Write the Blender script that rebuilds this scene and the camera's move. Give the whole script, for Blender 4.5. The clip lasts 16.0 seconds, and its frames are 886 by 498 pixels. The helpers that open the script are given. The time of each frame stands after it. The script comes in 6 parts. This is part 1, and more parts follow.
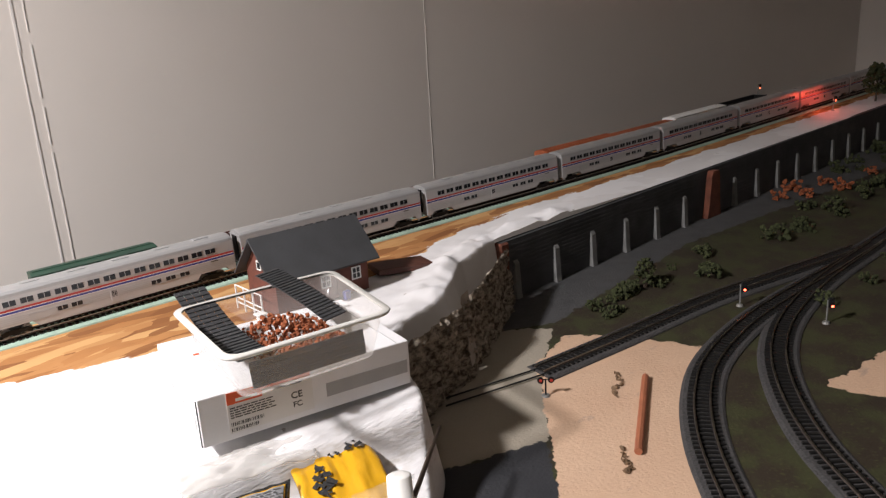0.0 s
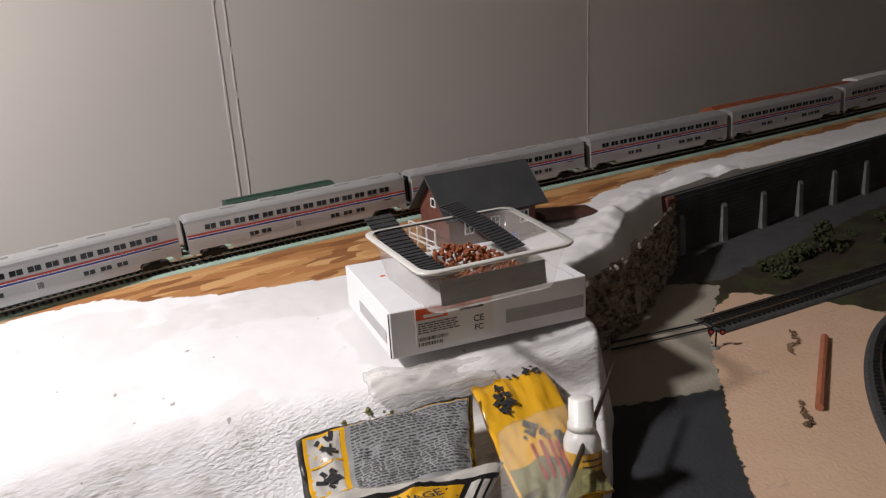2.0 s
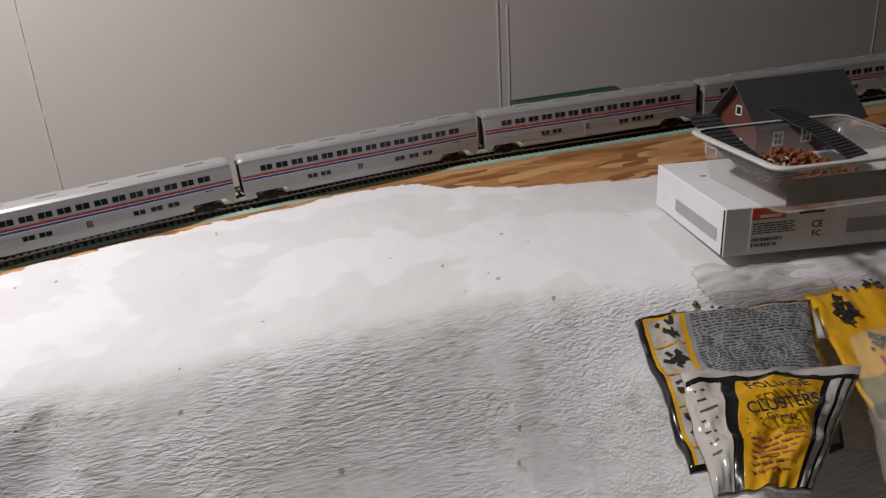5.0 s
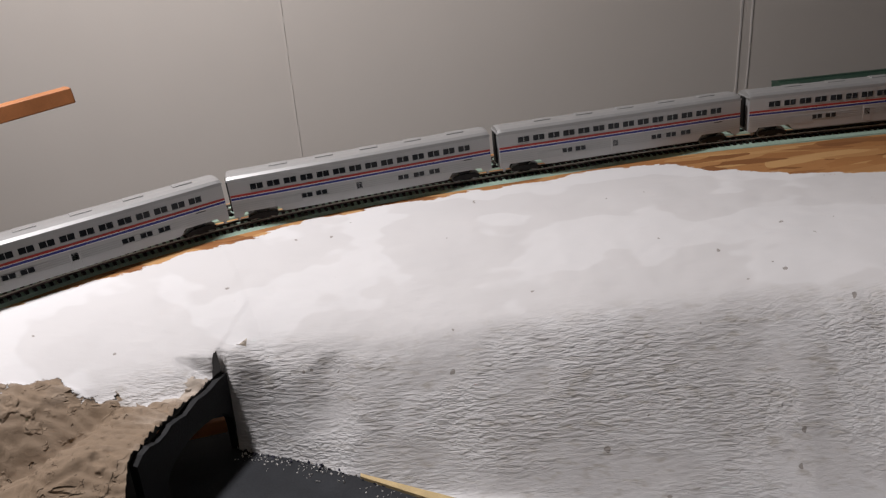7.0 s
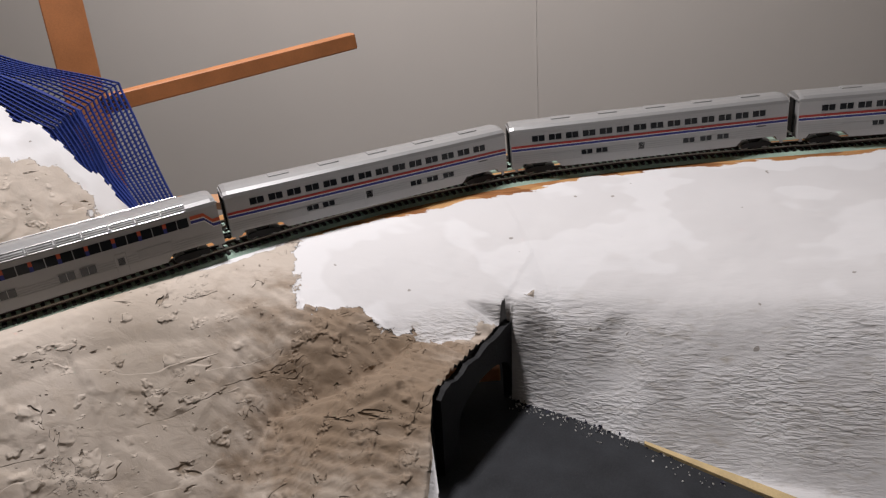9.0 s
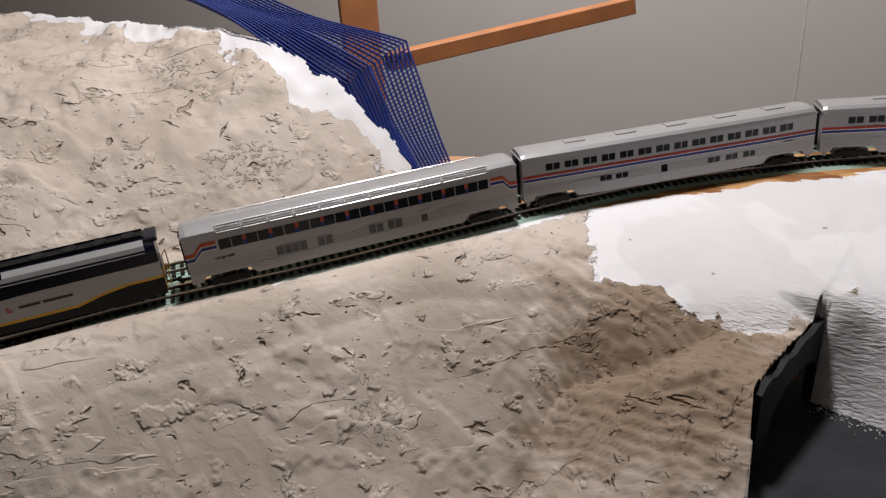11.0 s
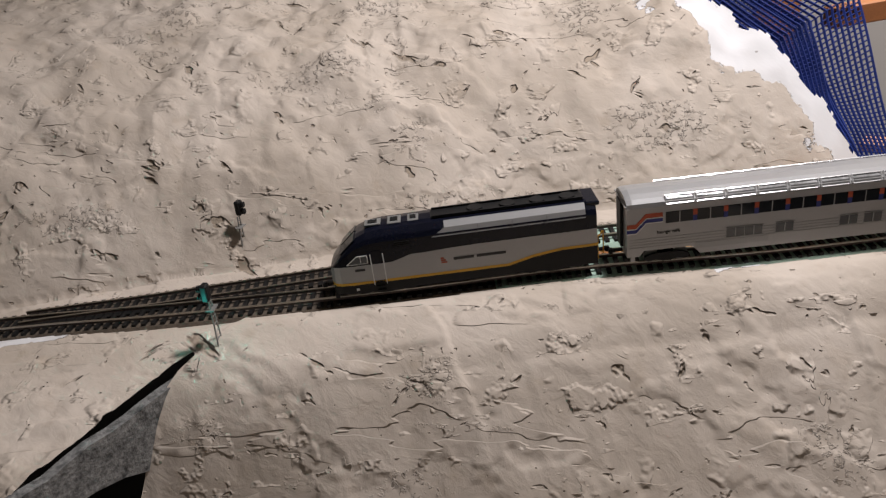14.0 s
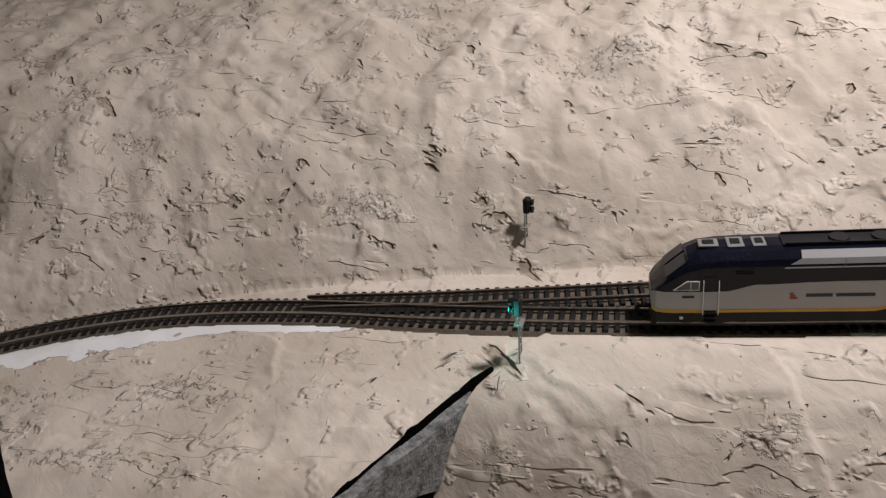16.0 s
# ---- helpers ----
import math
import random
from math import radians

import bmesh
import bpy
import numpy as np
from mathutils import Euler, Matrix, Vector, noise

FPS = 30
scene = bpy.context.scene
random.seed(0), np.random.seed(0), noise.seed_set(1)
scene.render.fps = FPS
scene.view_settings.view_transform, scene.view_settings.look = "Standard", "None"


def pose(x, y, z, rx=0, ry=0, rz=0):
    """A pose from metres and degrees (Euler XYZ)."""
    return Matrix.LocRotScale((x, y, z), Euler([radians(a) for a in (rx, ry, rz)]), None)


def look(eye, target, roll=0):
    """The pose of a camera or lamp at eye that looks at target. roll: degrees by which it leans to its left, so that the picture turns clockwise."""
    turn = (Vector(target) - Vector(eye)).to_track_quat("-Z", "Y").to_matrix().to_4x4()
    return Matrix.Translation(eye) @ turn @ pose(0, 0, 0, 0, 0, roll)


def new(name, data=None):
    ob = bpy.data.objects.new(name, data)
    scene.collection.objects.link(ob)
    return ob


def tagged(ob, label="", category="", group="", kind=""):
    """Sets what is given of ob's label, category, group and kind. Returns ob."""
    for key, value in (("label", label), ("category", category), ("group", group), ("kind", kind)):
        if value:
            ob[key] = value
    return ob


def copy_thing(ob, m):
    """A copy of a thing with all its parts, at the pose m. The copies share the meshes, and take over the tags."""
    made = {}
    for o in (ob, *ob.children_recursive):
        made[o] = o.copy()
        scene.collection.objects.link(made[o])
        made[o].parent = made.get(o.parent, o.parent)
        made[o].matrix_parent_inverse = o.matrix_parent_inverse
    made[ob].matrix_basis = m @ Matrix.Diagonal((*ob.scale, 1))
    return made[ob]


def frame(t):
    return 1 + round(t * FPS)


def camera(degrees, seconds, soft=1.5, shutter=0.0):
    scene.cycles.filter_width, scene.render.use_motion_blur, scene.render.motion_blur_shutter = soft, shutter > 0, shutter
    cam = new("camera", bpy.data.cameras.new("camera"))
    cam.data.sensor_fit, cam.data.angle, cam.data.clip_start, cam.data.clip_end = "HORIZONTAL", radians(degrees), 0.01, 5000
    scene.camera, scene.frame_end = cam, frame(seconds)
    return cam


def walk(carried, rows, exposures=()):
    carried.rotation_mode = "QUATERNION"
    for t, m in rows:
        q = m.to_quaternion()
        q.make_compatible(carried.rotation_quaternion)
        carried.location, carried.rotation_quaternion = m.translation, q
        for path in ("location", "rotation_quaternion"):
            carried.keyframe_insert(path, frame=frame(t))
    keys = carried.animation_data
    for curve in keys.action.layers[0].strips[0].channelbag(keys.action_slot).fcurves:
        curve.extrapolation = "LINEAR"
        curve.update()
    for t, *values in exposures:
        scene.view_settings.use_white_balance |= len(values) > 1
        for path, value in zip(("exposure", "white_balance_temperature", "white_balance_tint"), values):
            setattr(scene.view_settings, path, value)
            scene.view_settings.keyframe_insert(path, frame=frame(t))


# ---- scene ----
cam = camera(62.0, 16.0, soft=1.3)
# seconds, eye, turn (x, y, z degrees)
PATH = [
    (0, -0.1868, -0.5340, 0.3016, 74.396, 3.216, -41.035),
    (0.5, -0.2001, -0.5275, 0.2973, 74.288, 3.448, -37.853),
    (1, -0.2132, -0.5219, 0.2933, 74.158, 3.602, -34.909),
    (1.5, -0.2249, -0.5222, 0.2862, 73.642, 3.379, -32.682),
    (2, -0.2422, -0.5235, 0.2739, 72.803, 3.094, -30.676),
    (2.5, -0.2619, -0.5179, 0.2603, 71.661, 2.956, -28.523),
    (3, -0.2800, -0.5158, 0.2488, 70.730, 2.737, -26.454),
    (5.5, -0.3893, -0.4935, 0.2482, 68.188, 3.328, -12.666),
    (6, -0.4119, -0.4932, 0.2512, 68.064, 3.374, -9.707),
    (6.5, -0.4378, -0.4805, 0.2483, 68.006, 3.717, -5.888),
    (7, -0.4691, -0.4760, 0.2439, 67.885, 3.754, -2.547),
    (7.5, -0.5047, -0.4734, 0.2394, 67.759, 3.814, 1.305),
    (8, -0.5338, -0.4720, 0.2337, 67.493, 3.797, 4.796),
    (8.5, -0.5620, -0.4708, 0.2312, 67.113, 3.467, 7.557),
    (9, -0.5918, -0.4744, 0.2287, 66.761, 3.508, 10.890),
    (9.5, -0.6232, -0.4805, 0.2256, 66.502, 3.732, 14.816),
    (12, -0.7774, -0.4997, 0.2296, 64.646, 3.436, 29.166),
    (12.5, -0.8043, -0.5004, 0.2262, 64.473, 3.603, 32.288),
    (13, -0.8321, -0.5035, 0.2212, 64.249, 3.861, 35.746),
    (13.5, -0.8676, -0.5135, 0.2205, 63.812, 4.033, 39.276),
    (14, -0.8981, -0.5269, 0.2205, 63.387, 4.196, 42.577),
    (14.5, -0.9249, -0.5392, 0.2250, 63.165, 4.269, 45.663),
    (15, -0.9557, -0.5475, 0.2234, 62.951, 4.381, 48.851),
    (15.5, -0.9900, -0.5601, 0.2208, 62.793, 4.717, 52.469),
    (16, -1.0260, -0.5677, 0.2256, 62.302, 4.700, 55.429),
]
EXPOSURES = [(0.0, 1.62), (1.5, 1.0), (3.0, 0.45), (5.5, -0.16), (7.0, -0.28), (9.5, -0.38), (12.5, -0.36), (14.5, -0.20), (16.0, -0.05)]
walk(cam, [(t, pose(*p)) for t, *p in PATH], EXPOSURES)

# ---- world and light ----
world = bpy.data.worlds.new("world")
scene.world = world
world.use_nodes = True
world.node_tree.nodes["Background"].inputs[0].default_value = (0.95, 0.95, 1.0, 1)
world.node_tree.nodes["Background"].inputs[1].default_value = 0.008


def area_lamp(name, eye, target, size, power, color):
    data = bpy.data.lights.new(name, "AREA")
    data.shape, data.size, data.energy, data.color = "DISK", size, power, color
    ob = new(name, data)
    ob.matrix_world = look(eye, target)
    return ob


area_lamp("room_lamp", (-0.98, 0.16, 1.08), (-0.98, 0.08, 0), 0.16, 20.5, (1.02, 0.97, 0.98))

# red signal lamp that lights the far end of the train
glow_lamp = bpy.data.lights.new("signal_glow", "POINT")
glow_lamp.energy, glow_lamp.color, glow_lamp.shadow_soft_size = 0.05, (1.0, 0.10, 0.05), 0.004
new("signal_glow", glow_lamp).location = (1.80, 0.270, 0.125)
go_lamp = bpy.data.lights.new("signal_glow", "POINT")
go_lamp.energy, go_lamp.color, go_lamp.shadow_soft_size = 0.012, (0.10, 1.0, 0.85), 0.003
new("signal_glow", go_lamp).location = (-1.328, -0.335, -0.030)

# ---- materials ----
def nodes_of(m):
    m.use_nodes = True
    t = m.node_tree
    return t, t.nodes["Principled BSDF"]


def mat(name, color, rough=0.6, metal=0.0, vary=0.12, scale=60.0, bump=0.1, fine=600.0, coat=0.0, dirt=None):
    """A surface with two scales of variation: blotches at scale and grain at fine, in object space."""
    m = bpy.data.materials.new(name)
    t, b = nodes_of(m)
    N, L = t.nodes, t.links
    co = N.new("ShaderNodeTexCoord")
    n1, n2 = N.new("ShaderNodeTexNoise"), N.new("ShaderNodeTexNoise")
    n1.inputs["Scale"].default_value, n2.inputs["Scale"].default_value = scale, fine
    n1.inputs["Detail"].default_value, n2.inputs["Detail"].default_value = 5, 4
    for n in (n1, n2):
        L.new(co.outputs["Object"], n.inputs["Vector"])
    ramp = N.new("ShaderNodeValToRGB")
    lo = [c * (1 - vary) for c in color]
    hi = [min(1, c * (1 + vary)) for c in color]
    if dirt:
        lo = dirt
    ramp.color_ramp.elements[0].color, ramp.color_ramp.elements[1].color = (*lo, 1), (*hi, 1)
    ramp.color_ramp.elements[0].position, ramp.color_ramp.elements[1].position = 0.3, 0.7
    mx = N.new("ShaderNodeMath")
    mx.operation = "MULTIPLY_ADD"
    mx.inputs[1].default_value, mx.inputs[2].default_value = 0.35, 0.0
    L.new(n2.outputs[0], mx.inputs[0])
    ad = N.new("ShaderNodeMath")
    ad.operation = "MULTIPLY_ADD"
    ad.inputs[1].default_value = 0.65
    L.new(n1.outputs[0], ad.inputs[0])
    L.new(mx.outputs[0], ad.inputs[2])
    L.new(ad.outputs[0], ramp.inputs[0])
    L.new(ramp.outputs[0], b.inputs["Base Color"])
    b.inputs["Roughness"].default_value, b.inputs["Metallic"].default_value = rough, metal
    b.inputs["Coat Weight"].default_value = coat
    b.inputs["Specular IOR Level"].default_value = 0.3 if max(color) < 0.03 else 0.5
    if bump:
        bp = N.new("ShaderNodeBump")
        bp.inputs["Strength"].default_value, bp.inputs["Distance"].default_value = bump, 0.001
        L.new(n2.outputs[0], bp.inputs["Height"])
        L.new(bp.outputs[0], b.inputs["Normal"])
    return m


def glass(name, color, rough=0.05, alpha=0.3):
    m = bpy.data.materials.new(name)
    t, b = nodes_of(m)
    b.inputs["Base Color"].default_value = (*color, 1)
    b.inputs["Roughness"].default_value = rough
    b.inputs["Alpha"].default_value = alpha
    b.inputs["IOR"].default_value = 1.45
    return m


def glow(name, color, power):
    m = bpy.data.materials.new(name)
    t, b = nodes_of(m)
    b.inputs["Base Color"].default_value = (*color, 1)
    b.inputs["Emission Color"].default_value = (*color, 1)
    b.inputs["Emission Strength"].default_value = power
    return m


def chain(t):
    """Small helpers to wire nodes of the tree t."""
    N, L = t.nodes, t.links

    def put(socket, v):
        if isinstance(v, bpy.types.NodeSocket):
            L.new(v, socket)
        elif isinstance(v, (tuple, list)) and len(v) == 3 and socket.type == "RGBA":
            socket.default_value = (*v, 1)
        else:
            socket.default_value = v

    def math_node(op, a, b=0.0, c=0.0):
        n = N.new("ShaderNodeMath")
        n.operation = op
        for s, v in zip(n.inputs, (a, b, c)):
            put(s, v)
        return n.outputs[0]

    def mix(f, a, b):
        n = N.new("ShaderNodeMix")
        n.data_type = "RGBA"
        put(n.inputs[0], f), put(n.inputs[6], a), put(n.inputs[7], b)
        return n.outputs[2]

    def noise_at(scale, detail=5.0, stretch=(1, 1, 1), rough=0.55, turn=0.0, warp=0.0, aim=False):
        co, mp, n = N.new("ShaderNodeTexCoord"), N.new("ShaderNodeMapping"), N.new("ShaderNodeTexNoise")
        L.new(co.outputs["Object"], mp.inputs["Vector"])
        # with aim the stretch runs along the turned direction
        mp.vector_type = "TEXTURE" if aim else "POINT"
        mp.inputs["Scale"].default_value = tuple(1 / v for v in stretch) if aim else stretch
        mp.inputs["Rotation"].default_value = (0, 0, radians(turn))
        L.new(mp.outputs[0], n.inputs["Vector"])
        n.inputs["Scale"].default_value, n.inputs["Detail"].default_value = scale, detail
        n.inputs["Roughness"].default_value, n.inputs["Distortion"].default_value = rough, warp
        return n.outputs[0]

    def attr(name):
        n = N.new("ShaderNodeAttribute")
        n.attribute_name = name
        return n.outputs["Fac"]

    def step(v, lo, hi):
        n = N.new("ShaderNodeMapRange")
        n.interpolation_type = "SMOOTHSTEP"
        put(n.inputs[0], v)
        n.inputs[1].default_value, n.inputs[2].default_value = lo, hi
        return n.outputs[0]

    def bump(height, strength, distance, normal=None):
        n = N.new("ShaderNodeBump")
        n.inputs["Strength"].default_value, n.inputs["Distance"].default_value = strength, distance
        L.new(height, n.inputs["Height"])
        if normal:
            L.new(normal, n.inputs["Normal"])
        return n.outputs[0]

    return put, math_node, mix, noise_at, attr, step, bump


def osb_color(t, put, math_node, mix, noise_at, step):
    """Oriented strand board: flakes of several tones with dark gaps."""
    N, L = t.nodes, t.links
    co, mp = N.new("ShaderNodeTexCoord"), N.new("ShaderNodeMapping")
    L.new(co.outputs["Object"], mp.inputs["Vector"])
    mp.inputs["Scale"].default_value = (0.45, 1.6, 1.0)
    mp.inputs["Rotation"].default_value = (0, 0, radians(12))
    wp = N.new("ShaderNodeTexNoise")
    wp.inputs["Scale"].default_value = 14
    L.new(mp.outputs[0], wp.inputs["Vector"])
    va = N.new("ShaderNodeVectorMath")
    va.operation = "MULTIPLY_ADD"
    va.inputs[1].default_value = (0.05, 0.05, 0.05)
    L.new(wp.outputs["Color"], va.inputs[0])
    L.new(mp.outputs[0], va.inputs[2])
    v = N.new("ShaderNodeTexVoronoi")
    v.inputs["Scale"].default_value = 48
    L.new(va.outputs[0], v.inputs["Vector"])
    ramp = N.new("ShaderNodeValToRGB")
    e = ramp.color_ramp.elements
    e[0].color, e[1].color = (0.20, 0.075, 0.02, 1), (0.52, 0.30, 0.12, 1)
    mid = e.new(0.45)
    mid.color = (0.36, 0.16, 0.05, 1)
    sp = N.new("ShaderNodeSeparateColor")
    L.new(v.outputs["Color"], sp.inputs[0])
    L.new(sp.outputs[0], ramp.inputs[0])
    grain = noise_at(160, 4, (0.3, 2.2, 1), turn=12)
    dark = step(grain, 0.62, 0.75)
    return mix(math_node("MULTIPLY", dark, 0.5), ramp.outputs[0], (0.10, 0.035, 0.012))


def terrain_material():
    m = bpy.data.materials.new("plaster_terrain")
    t, b = nodes_of(m)
    put, math_node, mix, noise_at, attr, step, bump = chain(t)
    rag = math_node("MULTIPLY_ADD", noise_at(38, 6, rough=0.62), 0.05, -0.025)
    rag2 = math_node("MULTIPLY_ADD", noise_at(22, 6, (1, 2.2, 1), rough=0.65), 0.05, -0.025)
    tan = step(math_node("ADD", attr("tan"), rag), -0.0008, 0.0008)
    osb = step(math_node("ADD", attr("osb"), rag2), -0.0008, 0.0008)
    face = attr("face")
    big, mid = noise_at(9, 4), noise_at(45, 6)
    white = mix(big, (0.62, 0.61, 0.61), (0.72, 0.71, 0.71))
    # darker warm-grey mottling, only on the steep front face
    face_mottle = step(noise_at(60, 6, (1, 1, 3)), 0.5, 0.72)
    white = mix(math_node("MULTIPLY", math_node("MULTIPLY", face_mottle, face), 0.7), white, (0.46, 0.43, 0.385))
    # second coats of plaster with soft borders, and stray specks
    coat2 = step(noise_at(5.5, 3, (1, 1.6, 1), turn=40), 0.50, 0.53)
    white = mix(math_node("MULTIPLY", coat2, 0.45), white, (0.80, 0.80, 0.81))
    speck = step(noise_at(95, 1), 0.775, 0.79)
    white = mix(math_node("MULTIPLY", speck, 0.7), white, (0.22, 0.19, 0.16))
    tans = mix(step(big, 0.3, 0.7), (0.45, 0.385, 0.318), (0.56, 0.49, 0.42))
    tans = mix(math_node("MULTIPLY", step(mid, 0.55, 0.75), 0.35), tans, (0.34, 0.265, 0.19))
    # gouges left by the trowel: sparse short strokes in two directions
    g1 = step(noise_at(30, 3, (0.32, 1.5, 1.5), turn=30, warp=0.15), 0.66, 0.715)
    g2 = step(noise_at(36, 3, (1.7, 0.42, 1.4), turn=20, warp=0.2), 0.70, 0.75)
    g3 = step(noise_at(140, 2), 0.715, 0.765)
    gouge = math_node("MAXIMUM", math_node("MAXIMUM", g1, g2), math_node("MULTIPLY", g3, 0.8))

    def terrace(scale, turn, stretch, cover):
        """One-sided lips where a coat of plaster ends, broken up by a mask."""
        lip = step(noise_at(scale, 4, stretch, turn=turn, warp=0.2, aim=True), 0.500, 0.507)
        on = step(noise_at(scale * 1.4, 3, turn=turn + 50), cover, cover + 0.10)
        return math_node("MULTIPLY", lip, on)
    ridge = math_node("ADD", terrace(10, 38, (0.38, 1.9, 1.4), 0.46), terrace(19, 120, (0.6, 1.6, 1.2), 0.58))
    ridge = math_node("ADD", ridge, terrace(30, 44, (0.35, 1.9, 1.8), 0.56))
    crumbly = math_node("MULTIPLY", step(noise_at(190, 4, rough=0.65), 0.52, 0.62), step(noise_at(13, 4, (0.6, 1.6, 1), turn=40, aim=True), 0.58, 0.68))
    # shade inside the gouges is painted in as dark brown, on top of their relief
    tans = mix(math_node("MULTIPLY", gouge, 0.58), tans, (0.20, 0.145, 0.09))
    # brown dirt together with the steep mound's shade, painted into the tan
    dirt_shade = step(math_node("ADD", attr("earth"), math_node("MULTIPLY_ADD", noise_at(30, 7, (0.7, 1.4, 1), rough=0.65), 0.16, -0.08)), -0.03, 0.05)
    tans = mix(math_node("MULTIPLY", dirt_shade, 0.85), tans, (0.20, 0.135, 0.08))
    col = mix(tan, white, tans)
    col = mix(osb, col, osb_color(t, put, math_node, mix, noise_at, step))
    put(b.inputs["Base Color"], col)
    b.inputs["Roughness"].default_value = 0.85
    # relief
    gauze = noise_at(240, 3, (0.35, 1.6, 1.6), warp=0.3)
    n1 = bump(gauze, 0.9, 0.0012)
    patchy = math_node("MULTIPLY", gauze, math_node("MULTIPLY_ADD", step(noise_at(7, 4, (1, 2, 2)), 0.38, 0.62), 0.8, 0.2))
    low = math_node("MULTIPLY", patchy, math_node("MULTIPLY", face, math_node("SUBTRACT", 1.0, tan)))
    n1 = bump(low, 0.9, 0.0032)
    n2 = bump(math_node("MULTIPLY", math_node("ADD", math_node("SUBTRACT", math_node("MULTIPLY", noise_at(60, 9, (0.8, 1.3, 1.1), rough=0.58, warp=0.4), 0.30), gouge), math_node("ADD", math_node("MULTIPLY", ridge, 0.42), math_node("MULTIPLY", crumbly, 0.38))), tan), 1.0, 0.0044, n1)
    strokes = noise_at(70, 5, (0.5, 1.8, 1), turn=-25)
    n3 = bump(strokes, 0.14, 0.0025, n2)
    edge = math_node("SUBTRACT", math_node("MULTIPLY", tan, 1.0), math_node("MULTIPLY", osb, 1.0))
    n4 = bump(edge, 0.15, 0.0008, n3)
    put(b.inputs["Normal"], n4)
    return m


def lower_material():
    m = bpy.data.materials.new("lower_ground")
    t, b = nodes_of(m)
    put, math_node, mix, noise_at, attr, step, bump = chain(t)
    rag = math_node("MULTIPLY_ADD", noise_at(40, 6, rough=0.6), 0.03, -0.015)
    fine = noise_at(260, 4)
    grass = mix(step(noise_at(26, 5), 0.4, 0.62), (0.022, 0.014, 0.006), (0.032, 0.034, 0.009))
    grass = mix(step(fine, 0.55, 0.7), grass, (0.045, 0.042, 0.013))
    peach = mix(noise_at(14, 5), (0.50, 0.325, 0.215), (0.60, 0.42, 0.29))
    peach = mix(math_node("MULTIPLY", step(noise_at(24, 6, (1, 2.5, 1), turn=35), 0.62, 0.70), 0.5), peach, (0.30, 0.24, 0.20))
    grey = mix(noise_at(30, 5), (0.016, 0.017, 0.020), (0.028, 0.029, 0.033))
    beige = mix(noise_at(12, 5), (0.27, 0.24, 0.19), (0.34, 0.30, 0.24))
    road = mix(noise_at(50, 6), (0.035, 0.035, 0.036), (0.075, 0.075, 0.076))
    col = grass
    for name, c in (("beige", beige), ("road", road), ("peach", peach), ("grey", grey)):
        col = mix(step(math_node("ADD", attr(name), rag), -0.0008, 0.0008), col, c)
    put(b.inputs["Base Color"], col)
    b.inputs["Roughness"].default_value = 0.85
    put(b.inputs["Normal"], bump(fine, 0.5, 0.002))
    return m


def wall_material():
    m = bpy.data.materials.new("painted_drywall")
    t, b = nodes_of(m)
    put, math_node, mix, noise_at, attr, step, bump = chain(t)
    col = mix(noise_at(3, 5), (0.66, 0.615, 0.565), (0.74, 0.695, 0.645))
    specks = step(noise_at(23, 2), 0.78, 0.80)
    put(b.inputs["Base Color"], mix(math_node("MULTIPLY", specks, 0.5), col, (0.30, 0.27, 0.24)))
    b.inputs["Roughness"].default_value = 0.55
    put(b.inputs["Normal"], bump(noise_at(180, 4), 0.10, 0.001))
    return m


def rock_material():
    m = bpy.data.materials.new("rock_casting")
    t, b = nodes_of(m)
    put, math_node, mix, noise_at, attr, step, bump = chain(t)
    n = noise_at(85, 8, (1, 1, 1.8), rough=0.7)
    # colour follows the relief noise: dark in its dips, pale on its rises
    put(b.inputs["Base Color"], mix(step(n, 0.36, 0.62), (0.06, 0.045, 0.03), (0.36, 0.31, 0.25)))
    b.inputs["Roughness"].default_value = 0.9
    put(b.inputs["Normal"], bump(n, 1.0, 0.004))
    return m


M_TERRAIN, M_LOWER, M_WALL, M_ROCK = terrain_material(), lower_material(), wall_material(), rock_material()
M_TIE = mat("black_tie", (0.010, 0.0095, 0.009), 0.55)
M_RAIL = mat("nickel_rail", (0.42, 0.39, 0.34), 0.3, 1.0)
M_RAILSIDE = mat("weathered_rail", (0.10, 0.08, 0.07), 0.5, 0.5)
M_FOAM = mat("green_foam", (0.33, 0.46, 0.38), 0.9, vary=0.2, scale=30, bump=0.4)
M_BALLAST = mat("grey_ballast", (0.05, 0.048, 0.048), 0.95, vary=0.6, scale=400, fine=900, bump=1.0)
M_SILVER = mat("silver_car_paint", (0.43, 0.43, 0.43), 0.35, 0.25, vary=0.05, scale=25, bump=0.03)
M_ROOFSIL = mat("silver_roof", (0.38, 0.38, 0.38), 0.36, 0.35, vary=0.06, bump=0.05)
M_NAVY = mat("navy_paint", (0.005, 0.006, 0.013), 0.20, vary=0.2, bump=0.02)
M_BLACK = mat("black_plastic", (0.006, 0.006, 0.0065), 0.55, vary=0.25)
M_YELLOW = mat("yellow_paint", (0.72, 0.40, 0.03), 0.4, vary=0.08, bump=0.03)
M_RED = mat("red_stripe", (0.36, 0.03, 0.022), 0.45, vary=0.08, bump=0.02)
M_BRIGHT = mat("bright_frame", (0.72, 0.72, 0.72), 0.25, 0.5, vary=0.04, bump=0.0)
M_EARTH = mat("plastered_bed", (0.085, 0.066, 0.048), 0.9, vary=0.5, scale=90, bump=0.6)
M_ORANGE = mat("orange_stripe", (0.50, 0.085, 0.03), 0.45, vary=0.08, bump=0.02)
M_BLUE = mat("blue_stripe", (0.02, 0.03, 0.20), 0.45, vary=0.08, bump=0.02)
M_WHITE = mat("white_paint", (0.75, 0.75, 0.73), 0.5, vary=0.04, bump=0.03)
